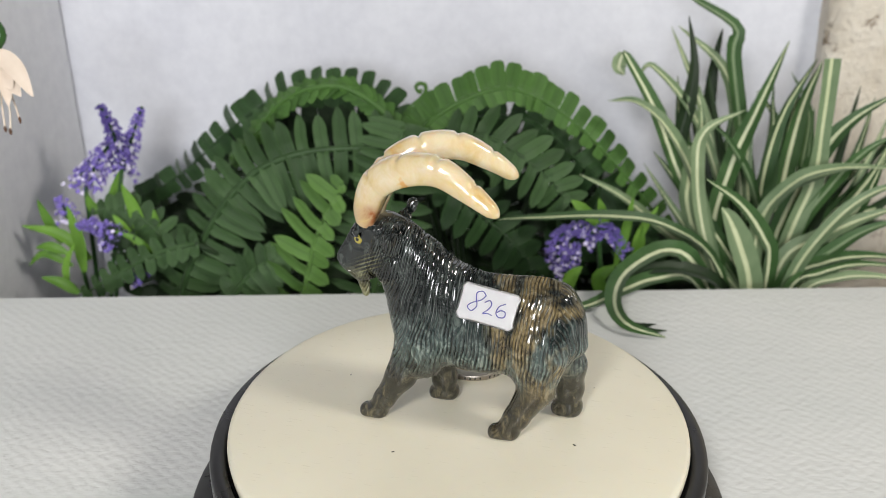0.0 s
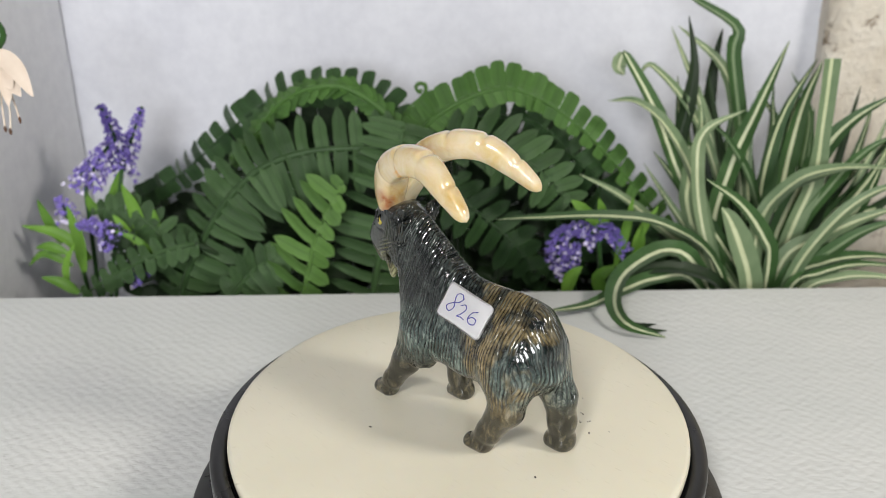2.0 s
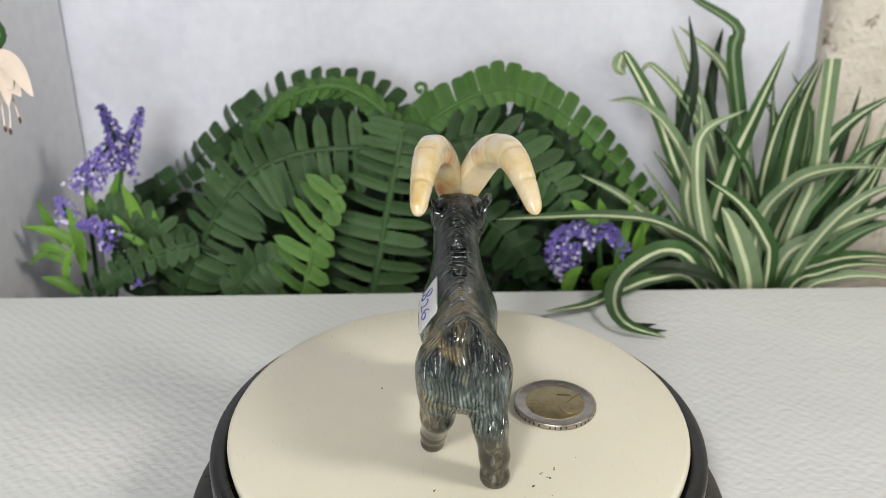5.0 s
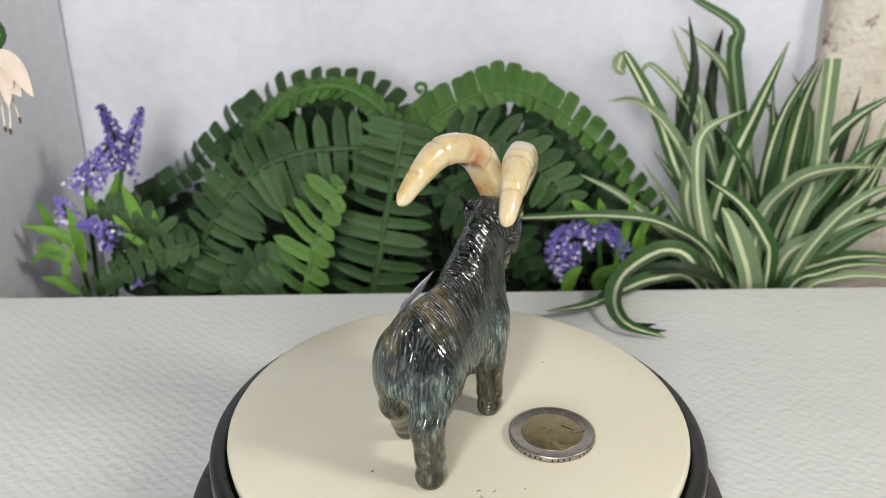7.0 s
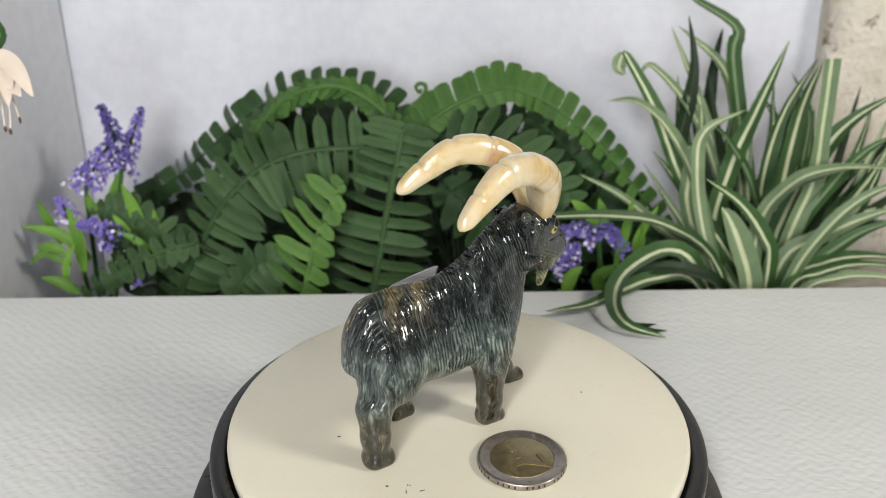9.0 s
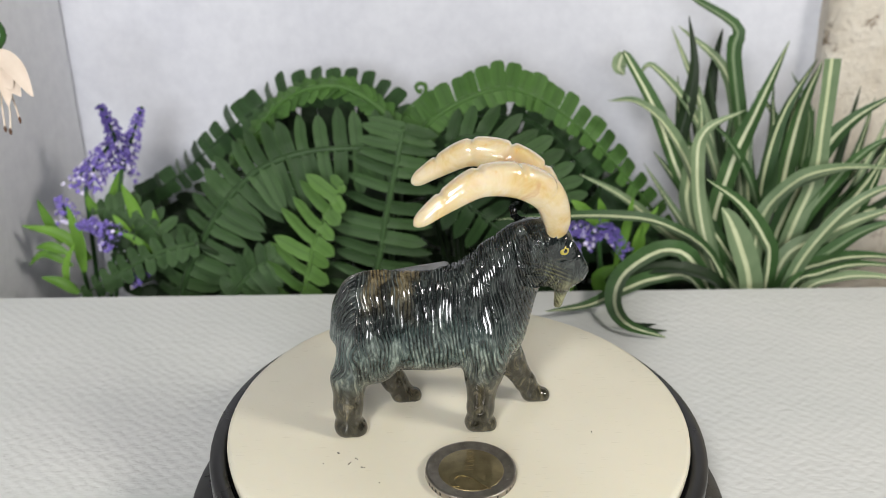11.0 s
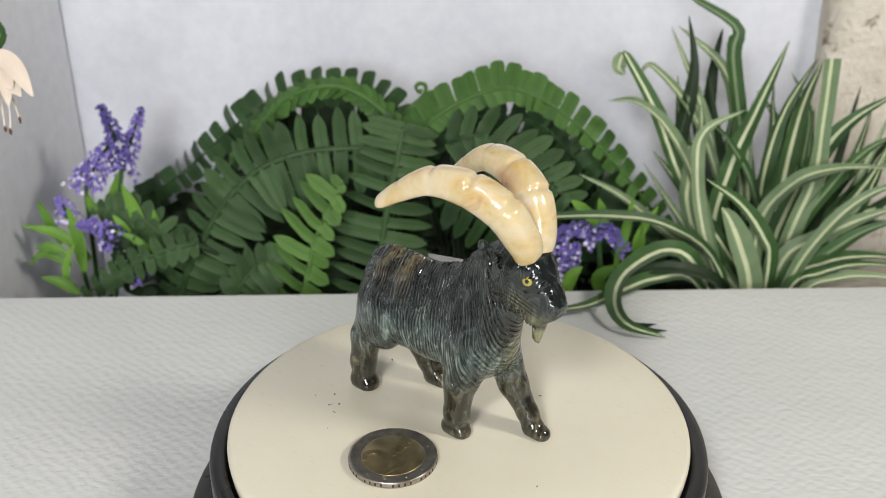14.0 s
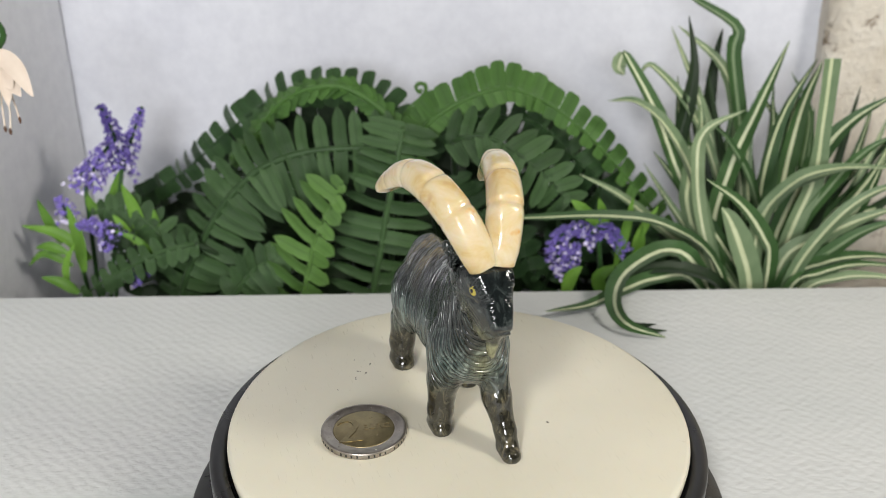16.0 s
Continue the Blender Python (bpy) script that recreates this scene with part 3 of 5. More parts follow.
    crest = np.clip(1 - np.abs(y) / 1.6, 0, 1) * ((x > -6) & (x < 15) & (z > 48)) * (((x / 2.1) % 1.0) < 0.22)
    p -= nrm * (0.7 * crest)[:, None]
    pale = np.clip(1.2 * whisk, 0, 1) + np.clip((43.5 - z) / 2.5, 0, 1) * ((x > 26) & (z > 33)) + 0.8 * np.exp(-((x - 21) / 3) ** 2 - ((z - 28) / 6.0) ** 2 - (y / 3.6) ** 2) + 0.5 * np.exp(-((x - 30) / 4) ** 2 - ((z - 46) / 1.8) ** 2)
    pale = np.clip(pale, 0, 1)
    mouth = np.exp(-((z - 48.0 - (x - 36) * 0.5) / 0.4) ** 2) * np.clip((x - 29.5) / 2, 0, 1)
    p -= nrm * (0.6 * mouth)[:, None]
    brow = np.exp(-((x - 28.5) / 2.2) ** 2 - ((z - 55.0) / 0.5) ** 2)
    p -= nrm * (0.35 * brow)[:, None]
    # ears' outlines beside the crown: a raised lobe with a cut round it
    lobe = np.sqrt(((x - 18.8 - (z - 59) * 0.12) / 3.3) ** 2 + ((z - 59.3) / 5.2) ** 2)
    p += nrm * (np.clip(1 - lobe, 0, 1) ** 0.5 * 0.9 * (y > 2.5) - 0.8 * np.exp(-((lobe - 1.05) / 0.14) ** 2) * ((y > 2.5) | (y < -4.5)))[:, None]
    for s in (-1, 1):
        nos = np.exp(-(((x - 36.2) / .7) ** 2 + ((y + 1.4 - 1.7 * s) / .7) ** 2 + ((z - 49.6) / .5) ** 2))
        p -= nrm * (0.4 * nos)[:, None]
    p[:, 2] = np.maximum(p[:, 2], 0)
    body.vertices.foreach_set("co", (p / 1000).ravel())
    body.attributes.new("strand", "FLOAT", "POINT").data.foreach_set("value", (u / 1.12).astype(np.float32))
    body.attributes.new("coat", "FLOAT", "POINT").data.foreach_set("value", np.clip(coat, 0, 1).astype(np.float32))
    body.attributes.new("pale", "FLOAT", "POINT").data.foreach_set("value", pale.astype(np.float32))
    bm = bmesh.new()
    bm.from_mesh(body)
    for path in (HORN_R, HORN_L):
        rows = [[bm.verts.new(v / 1000) for v in row] for row in horn_verts(path)]
        for a, b in zip(rows, rows[1:]):
            for j in range(len(a)):
                i = (j + 1) % len(a)
                f = bm.faces.new((a[j], b[j], b[i], a[i]))
                f.material_index = 1
        bm.faces.new(rows[0][::-1]).material_index = 1
        bm.faces.new(rows[-1]).material_index = 1
    for s in (-1, 1):
        c, out = Vector((29.2, 5.35 * s - 1.4, 58.0)), Vector((0.30, 0.93 * s, 0.10)).normalized()
        for r, h, mi in ((1.50, 0.62, 2), (0.85, 0.84, 3)):
            g = bmesh.ops.create_icosphere(bm, subdivisions=2, radius=1.0)
            rot = out.to_track_quat("Z", "Y").to_matrix()
            for v in g["verts"]:
                v.co = (c + rot @ Vector((v.co.x * r, v.co.y * r, v.co.z * h))) / 1000
            for f in {f for v in g["verts"] for f in v.link_faces}:
                f.material_index = mi
    bmesh.ops.recalc_face_normals(bm, faces=bm.faces)
    ob = link_mesh("goat_figurine", bm, [M_STONE, M_HORN, M_EYE, M_PUPIL])
    bpy.data.meshes.remove(body)
    return tagged(ob, "polished dark stone ibex figurine with cream onyx horns", "figurine")


GOAT_VOXEL = 0.32


# ---- plants ----
def leaflet_mesh(name, mat, wide=0.27, blunt=False):
    """One moulded leaflet, 1 long along x, folded a little along its midrib, with a pointed or a blunt tip."""
    me = bpy.data.meshes.new(name)
    prof = [(0.0, 0.88), (0.10, 0.96), (0.26, 1.0), (0.42, 0.97), (0.58, 1.0), (0.70, 0.95), (0.80, 0.80), (0.88, 0.58), (0.95, 0.30), (1.0, 0.04)]
    if blunt:
        prof = [(0.0, 0.85), (0.2, 1.0), (0.5, 1.0), (0.8, 1.02), (0.93, 0.92), (1.0, 0.55)]
    verts, faces = [], []
    for x, w in prof:
        h = w * wide / 2
        sag = -0.18 * x * x + 0.03 * math.sin(7 * x)
        verts += [(x - 0.03 * w, h, sag + 0.05 * w), (x, 0, sag), (x - 0.03 * w, -h, sag + 0.05 * w)]
    for k in range(len(prof) - 1):
        a = 3 * k
        faces += [(a, a + 3, a + 4, a + 1), (a + 1, a + 4, a + 5, a + 2)]
    me.from_pydata(verts, [], faces)
    me.materials.append(mat)
    me.polygons.foreach_set("use_smooth", [True] * len(me.polygons))
    return me


LEAFLETS = {k: [leaflet_mesh("leaflet", m, w) for w in (0.92, 1.0, 1.08)] for k, m in (("mid", M_FERN), ("tip", M_FERN_TIP), ("mid_shaded", M_FERN_SHADED), ("dark", M_LEAF_DARK_SHADE))}
LEAFLETS["blunt"] = [leaflet_mesh("leaflet", M_FERN_BRIGHT, w, blunt=True) for w in (0.95, 1.02, 1.1)]
LEAFLETS["blunt_shaded"] = [leaflet_mesh("leaflet", M_FERN_SHADED, w, blunt=True) for w in (0.95, 1.02, 1.1)]


def frond(plant, points, lengths, tone="mid", face=(0, -0.92, 0.38), pitch=0.0074, sweep=(0.25, 0.25), ground=None, droop=0.0, taper=0.3, thick=0.0018, thin=0.7, wide=1.0, twist=0.2):
    """A frond: its rib along points, and two rows of leaflets in the plane that looks towards face."""
    rnd = random.Random(int(abs(points[0][0]) * 7919 + abs(points[-1][2]) * 6151 + lengths[0] * 99991))
    total = sum((Vector(b) - Vector(a)).length for a, b in zip(points, points[1:]))
    n = max(8, int(total / pitch))
    path = smooth_path(points, n)
    bm = bmesh.new()
    tube(bm, path, lambda u: thick * (1 - thin * u), 6)
    rib = part("frond", bm, LEAFLETS[tone][0].materials[0], plant)
    if ground is not None:
        bm = bmesh.new()
        tube(bm, smooth_path([ground, Vector(ground).lerp(path[0], 0.55) + Vector((0, 0.012, 0)), path[0]], 8), lambda u: thick, 6)
        # stalk coloured near black for the shade under the fronds
        part("stalk", bm, M_LEAF_DARK_SHADE, rib)
    f = Vector(face).normalized()
    for k in range(n + 1):
        u = k / n
        d = (path[min(k + 1, n)] - path[max(k - 1, 0)]).normalized()
        nn = (f - d * f.dot(d)).normalized()
        s = nn.cross(d).normalized()
        size = (taper + (1 - taper) * math.sin(math.pi * min(1.0, 0.16 + 0.84 * u ** 0.8)) ** 0.65)
        if u > 0.97:
            size *= 0.6
        for side in (-1, 1):
            dirn = (s * side + d * (sweep[side < 0] + rnd.uniform(-0.08, 0.08)) - nn * (droop + rnd.uniform(-0.14, 0.14))).normalized()
            up = (nn - dirn * nn.dot(dirn)).normalized()
            across = up.cross(dirn)
            roll = rnd.uniform(-twist, twist) + 0.12
            up2 = up * math.cos(roll) + across * math.sin(roll)
            across = up2.cross(dirn)
            l = lengths[side < 0] * size * rnd.uniform(0.86, 1.08)
            ob = new("leaflet", rnd.choice(LEAFLETS[tone]))
            m = Matrix((dirn * l, across * pitch * wide * rnd.uniform(0.88, 1.02) * min(1.0, 0.4 + size * 0.75), up2 * l)).transposed().to_4x4()
            m.translation = path[k] + d * rnd.uniform(-0.0008, 0.0008)
            ob.parent = rib
            ob.matrix_basis = m
    return rib


def blade(plant, points, width, tone="edge", face=(0, -0.7, 0.7), twist=0.0, n=22, tip=0.0):
    """A long strap leaf with a channel along it: cream centre with green margins, or pale with a green edge."""
    path = smooth_path(points, n)
    bm = bmesh.new()
    f = Vector(face).normalized()
    rows = []
    cols = (-1.0, -0.60, -0.21, 0.0, 0.21, 0.60, 1.0)
    for k, q in enumerate(path):
        u = k / n
        d = (path[min(k + 1, n)] - path[max(k - 1, 0)]).normalized()
        nn = (f - d * f.dot(d)).normalized()
        s = nn.cross(d).normalized()
        a = twist * u
        s, nn = s * math.cos(a) + nn * math.sin(a), nn * math.cos(a) - s * math.sin(a)
        w = width * 0.38 * min(1.0, 0.55 + 1.8 * u) * max(tip, min(1.0, (1.0 - u) * 2.4 + 0.02) ** 0.75)
        rows.append([bm.verts.new(q + s * (c * w) + nn * (abs(c) * w * 0.42 + math.sin(9 * u + c) * w * 0.04)) for c in cols])
    for a, b in zip(rows, rows[1:]):
        for j in range(len(cols) - 1):
            fc = bm.faces.new((a[j], b[j], b[j + 1], a[j + 1]))
            fc.material_index = 1 if j in (2, 3) else 0
    # the dark tone serves dark leaves and paints in the shade between blades
    mats = {"edge": [M_BLADE, M_STRIPE], "pale": [M_BLADE_PALE, M_STRIPE], "green": [M_BLADE, M_BLADE_PALE], "dark": [M_LEAF_DARK_SHADE, M_LEAF_DARK_SHADE]}[tone]
    return part("leaf", bm, mats, plant)


def bud_mesh(name, mat):
    bm = bmesh.new()
    for k in range(5):
        a = 2 * math.pi * k / 5
        d = Vector((math.cos(a), math.sin(a), 0.75))
        s = Vector((-math.sin(a), math.cos(a), 0))
        c = [bm.verts.new(v) for v in (Vector((0, 0, -0.6)), d * 0.55 + s * 0.36, d * 1.0 + Vector((0, 0, 0.1)), d * 0.55 - s * 0.36)]
        bm.faces.new(c)
    me = bpy.data.meshes.new(name)
    bm.to_mesh(me)
    bm.free()
    me.materials.append(mat)
    return me


def flower_spike(plant, points, radius, count, pale=0.15, seed=1):
    """A lavender spike: a stem and rings of small five-lobed florets, fuller at the foot."""
    rnd = random.Random(seed)
    path = smooth_path(points, 24)
    bm = bmesh.new()
    tube(bm, path, lambda u: 0.0009, 6)
    stem = part("stem", bm, M_STEM, plant)
    bm = bmesh.new()
    for k in range(int(count * 1.5)):
        u = rnd.random() ** 0.9
        q = path[min(24, int(u * 24))]
        d = (path[min(24, int(u * 24) + 1)] - path[max(0, int(u * 24) - 1)]).normalized()
        side = d.orthogonal().normalized()
        side.rotate(Matrix.Rotation(rnd.uniform(0, 6.283), 3, d))
        r = 0.88 * radius * (1.0 - 0.72 * u) * rnd.uniform(0.45, 1.05)
        out = (side + d * rnd.uniform(0.1, 0.8)).normalized()
        rot = out.to_track_quat("Z", "Y").to_matrix()
        size = rnd.uniform(0.0008, 0.0016) * (1.05 - 0.35 * u)
        mi = 1 if rnd.random() < pale * (1.3 - u) else 0
        c = q + side * r
        for j in range(5):
            a = 2 * math.pi * j / 5 + k
            dd = Vector((math.cos(a), math.sin(a), 0.8))
            ss = Vector((-math.sin(a), math.cos(a), 0))
            vs = [bm.verts.new(c + rot @ (v * size)) for v in (Vector((0, 0, -0.7)), dd * 0.6 + ss * 0.42, dd * 1.05, dd * 0.6 - ss * 0.42)]
            bm.faces.new(vs).material_index = mi
    fl = part("flower_spike", bm, [M_LAV, M_LAV_PALE], plant, "violet lavender florets", smooth=False)
    tagged(fl, kind="stuff")
    return stem


def plain_leaf(plant, points, width, mat, face=(0, -0.8, 0.6)):
    path = smooth_path(points, 10)
    bm = bmesh.new()
    rows = []
    f = Vector(face).normalized()
    for k, q in enumerate(path):
        u = k / 10
        d = (path[min(k + 1, 10)] - path[max(k - 1, 0)]).normalized()
        nn = (f - d * f.dot(d)).normalized()
        s = nn.cross(d).normalized()
        w = width / 2 * math.sin(math.pi * (0.06 + 0.92 * u) ** 0.8) ** 0.8
        rows.append([bm.verts.new(q + s * c * w + nn * abs(c) * w * 0.35) for c in (-1, -0.5, 0, 0.5, 1)])
    for a, b in zip(rows, rows[1:]):
        for j in range(4):
            bm.faces.new((a[j], b[j], b[j + 1], a[j + 1]))
    return part("leaf", bm, mat, plant)


def thing(name, label, category, place=(0, 0, 0)):
    ob = new(name)
    tagged(ob, label, category)
    return ob


def ferns():
    fern = thing('fern', 'lush dark green artificial fern with arching fronds', 'fern')
    crown = (-0.041, 0.225, -0.121)
    # 'dark' fronds are rear filler; their colour carries the shade in the gaps
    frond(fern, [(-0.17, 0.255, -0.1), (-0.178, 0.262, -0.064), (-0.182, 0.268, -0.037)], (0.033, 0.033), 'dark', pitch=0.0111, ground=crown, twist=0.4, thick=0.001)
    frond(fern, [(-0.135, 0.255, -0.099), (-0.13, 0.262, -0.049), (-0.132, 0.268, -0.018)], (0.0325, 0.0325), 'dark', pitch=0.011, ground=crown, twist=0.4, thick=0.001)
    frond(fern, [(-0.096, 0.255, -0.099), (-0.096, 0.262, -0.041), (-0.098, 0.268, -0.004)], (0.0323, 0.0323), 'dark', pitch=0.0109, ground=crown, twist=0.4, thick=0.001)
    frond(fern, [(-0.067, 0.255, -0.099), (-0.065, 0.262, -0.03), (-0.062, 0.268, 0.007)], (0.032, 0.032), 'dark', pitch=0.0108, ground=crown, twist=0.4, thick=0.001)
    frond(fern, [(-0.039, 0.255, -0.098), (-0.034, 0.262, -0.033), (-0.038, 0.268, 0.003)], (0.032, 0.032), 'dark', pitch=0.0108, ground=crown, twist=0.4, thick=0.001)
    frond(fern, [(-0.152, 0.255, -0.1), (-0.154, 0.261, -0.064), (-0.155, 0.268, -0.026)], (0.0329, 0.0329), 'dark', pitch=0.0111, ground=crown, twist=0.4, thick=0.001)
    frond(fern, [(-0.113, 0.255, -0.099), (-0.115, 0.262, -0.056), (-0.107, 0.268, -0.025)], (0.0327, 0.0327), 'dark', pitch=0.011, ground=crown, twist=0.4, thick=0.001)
    frond(fern, [(-0.035, 0.232, -0.001), (-0.036, 0.233, 0.026), (-0.047, 0.235, 0.039), (-0.071, 0.236, 0.043), (-0.095, 0.238, 0.039), (-0.116, 0.239, 0.027), (-0.137, 0.241, 0.01), (-0.155, 0.242, -0.006), (-0.173, 0.244, -0.018), (-0.189, 0.245, -0.025)], (0.0105, 0.013), 'blunt_shaded', pitch=0.008, ground=crown, sweep=(0.2, 0.2), droop=0.2, thick=0.0014, wide=1.12, taper=0.6, twist=0.6)
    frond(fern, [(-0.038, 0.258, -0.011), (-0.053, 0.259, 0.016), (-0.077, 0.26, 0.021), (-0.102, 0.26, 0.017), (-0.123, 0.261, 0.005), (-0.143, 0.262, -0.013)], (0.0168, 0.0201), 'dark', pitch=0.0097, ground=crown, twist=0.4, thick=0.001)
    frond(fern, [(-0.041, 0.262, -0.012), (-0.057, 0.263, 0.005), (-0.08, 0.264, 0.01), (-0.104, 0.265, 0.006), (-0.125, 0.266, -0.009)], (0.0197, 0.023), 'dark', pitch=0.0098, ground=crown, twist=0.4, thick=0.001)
    frond(fern, [(-0.031, 0.205, 0.011), (-0.035, 0.206, 0.032), (-0.046, 0.207, 0.044), (-0.061, 0.208, 0.051), (-0.079, 0.208, 0.049), (-0.094, 0.209, 0.04), (-0.104, 0.21, 0.028), (-0.114, 0.211, 0.017), (-0.12, 0.212, 0.01)], (0.0086, 0.0091), 'blunt', pitch=0.0049, ground=crown, sweep=(1.3, 1.3), droop=0.35, thick=0.0022, face=(0, -0.75, 0.65), wide=1.5, taper=0.6, twist=0.5)
    frond(fern, [(-0.085, 0.235, -0.088), (-0.07, 0.238, -0.045), (-0.056, 0.242, -0.015), (-0.04, 0.245, 0.001)], (0.0224, 0.0224), 'dark', pitch=0.0083, ground=crown, twist=0.4, thick=0.001)
    frond(fern, [(-0.035, 0.192, 0.024), (-0.052, 0.191, 0.024), (-0.072, 0.19, 0.023), (-0.089, 0.189, 0.019), (-0.103, 0.188, 0.012), (-0.116, 0.186, 0.0), (-0.125, 0.185, -0.012), (-0.135, 0.184, -0.029), (-0.143, 0.183, -0.045), (-0.148, 0.182, -0.062)], (0.0281, 0.0212), 'mid', pitch=0.0077, ground=crown, sweep=(-0.05, 0.1), thick=0.0017, thin=-0.25, taper=0.55, face=(-0.1, -0.93, 0.35))
    frond(fern, [(-0.046, 0.176, -0.058), (-0.043, 0.178, -0.041), (-0.04, 0.181, -0.026), (-0.038, 0.183, -0.013), (-0.034, 0.185, 0.006), (-0.031, 0.187, 0.02), (-0.029, 0.19, 0.031), (-0.028, 0.192, 0.035)], (0.026, 0.026), 'mid', pitch=0.0065, ground=crown, sweep=(0.06, 0.02), thick=0.0022, thin=0.4, taper=0.55, face=(0.12, -0.9, 0.42))
    frond(fern, [(-0.117, 0.166, -0.053), (-0.11, 0.168, -0.041), (-0.103, 0.169, -0.033), (-0.095, 0.17, -0.028), (-0.086, 0.172, -0.026)], (0.0131, 0.0199), 'mid', pitch=0.0071, ground=crown, sweep=(0.3, 0.1), thick=0.0016)
    frond(fern, [(-0.08, 0.163, -0.051), (-0.076, 0.165, -0.035), (-0.073, 0.167, -0.022), (-0.069, 0.168, -0.01), (-0.063, 0.17, 0.002), (-0.058, 0.172, 0.011)], (0.0244, 0.0122), 'tip', pitch=0.0075, ground=crown, sweep=(0.25, -0.5), thick=0.0016, taper=0.55, twist=0.3)
    frond(fern, [(-0.134, 0.176, -0.022), (-0.15, 0.175, -0.026), (-0.167, 0.174, -0.034), (-0.182, 0.173, -0.042), (-0.197, 0.172, -0.053)], (0.0104, 0.0098), 'mid', pitch=0.0061, ground=crown, sweep=(0.3, 0.3), thick=0.0015)
    frond(fern, [(-0.154, 0.19, -0.065), (-0.153, 0.191, -0.035), (-0.161, 0.193, -0.02), (-0.176, 0.194, -0.011), (-0.192, 0.195, -0.013)], (0.0112, 0.013), 'mid', pitch=0.0065, ground=crown, twist=0.3)
    frond(fern, [(-0.168, 0.18, -0.06), (-0.168, 0.181, -0.04), (-0.174, 0.181, -0.024), (-0.183, 0.182, -0.02)], (0.0104, 0.0104), 'dark', pitch=0.0064, ground=crown, twist=0.4, thick=0.001)
    coil = smooth_path([(-0.025, 0.235, 0.010), (-0.024, 0.235, 0.024), (-0.023, 0.235, 0.035), (-0.019, 0.235, 0.041), (-0.019, 0.235, 0.045), (-0.022, 0.235, 0.046), (-0.024, 0.235, 0.044), (-0.022, 0.235, 0.041), (-0.021, 0.235, 0.043)], 40)
    bm = bmesh.new()
    tube(bm, coil, lambda u: 0.0014 - 0.0005 * u, 8)
    part('tendril', bm, M_FERN_BRIGHT, fern, 'curled young tendril')
    frond(fern, [(-0.032, 0.228, 0.003), (-0.03, 0.23, 0.016), (-0.028, 0.232, 0.026), (-0.025, 0.234, 0.035)], (0.0061, 0.0061), 'blunt', pitch=0.0061, ground=crown, sweep=(0.5, 0.5), thick=0.0012)
    fern = thing('fern', 'artificial fern with one broad arching frond', 'fern')
    crown = (0.006, 0.225, -0.12)
    # rear filler again, coloured as dark as the shaded gaps
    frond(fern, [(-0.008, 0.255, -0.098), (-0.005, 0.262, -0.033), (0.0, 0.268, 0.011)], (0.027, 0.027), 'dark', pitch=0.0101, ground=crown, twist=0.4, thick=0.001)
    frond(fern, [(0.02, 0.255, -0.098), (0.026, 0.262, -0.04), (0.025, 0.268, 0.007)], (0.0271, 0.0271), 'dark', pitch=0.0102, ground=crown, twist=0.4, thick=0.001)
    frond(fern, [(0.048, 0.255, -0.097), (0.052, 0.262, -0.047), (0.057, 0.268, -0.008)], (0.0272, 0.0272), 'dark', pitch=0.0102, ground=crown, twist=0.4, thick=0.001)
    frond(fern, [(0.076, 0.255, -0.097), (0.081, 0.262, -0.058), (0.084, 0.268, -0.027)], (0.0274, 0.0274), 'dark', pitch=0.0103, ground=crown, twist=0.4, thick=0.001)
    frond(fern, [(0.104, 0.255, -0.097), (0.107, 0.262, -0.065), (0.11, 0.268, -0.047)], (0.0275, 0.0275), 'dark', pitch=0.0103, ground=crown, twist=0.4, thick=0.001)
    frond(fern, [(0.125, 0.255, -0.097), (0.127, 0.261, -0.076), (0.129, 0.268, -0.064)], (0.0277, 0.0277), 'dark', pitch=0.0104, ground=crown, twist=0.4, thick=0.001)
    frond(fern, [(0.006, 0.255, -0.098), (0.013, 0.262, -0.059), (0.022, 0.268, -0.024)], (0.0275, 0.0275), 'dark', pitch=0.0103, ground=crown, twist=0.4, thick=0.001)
    frond(fern, [(-0.023, 0.206, 0.017), (-0.018, 0.207, 0.03), (-0.009, 0.208, 0.038), (0.006, 0.209, 0.046), (0.022, 0.21, 0.05), (0.036, 0.211, 0.046), (0.05, 0.212, 0.038), (0.068, 0.213, 0.023), (0.085, 0.214, 0.005), (0.102, 0.215, -0.015), (0.116, 0.216, -0.033)], (0.0138, 0.008), 'blunt', pitch=0.0072, ground=crown, sweep=(0.05, 0.3), droop=-0.05, thick=0.0018, taper=0.4, face=(0.15, -0.85, 0.5), wide=1.12)
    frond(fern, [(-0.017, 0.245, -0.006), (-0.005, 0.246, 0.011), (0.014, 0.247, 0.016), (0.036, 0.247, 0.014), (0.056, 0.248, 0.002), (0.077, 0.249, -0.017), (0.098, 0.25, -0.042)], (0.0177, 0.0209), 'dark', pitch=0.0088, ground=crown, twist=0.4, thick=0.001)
    frond(fern, [(0.051, 0.235, 0.014), (0.071, 0.235, -0.002), (0.089, 0.235, -0.022), (0.106, 0.235, -0.044), (0.116, 0.235, -0.064)], (0.0191, 0.0191), 'mid_shaded', pitch=0.0086, ground=crown, thick=0.0013, twist=0.3)
    frond(fern, [(-0.021, 0.222, 0.005), (-0.015, 0.223, 0.019), (-0.001, 0.224, 0.027), (0.016, 0.225, 0.031), (0.034, 0.226, 0.029), (0.048, 0.227, 0.022), (0.06, 0.228, 0.009)], (0.009, 0.0102), 'blunt_shaded', pitch=0.0075, ground=crown, thick=0.0018, droop=0.2)
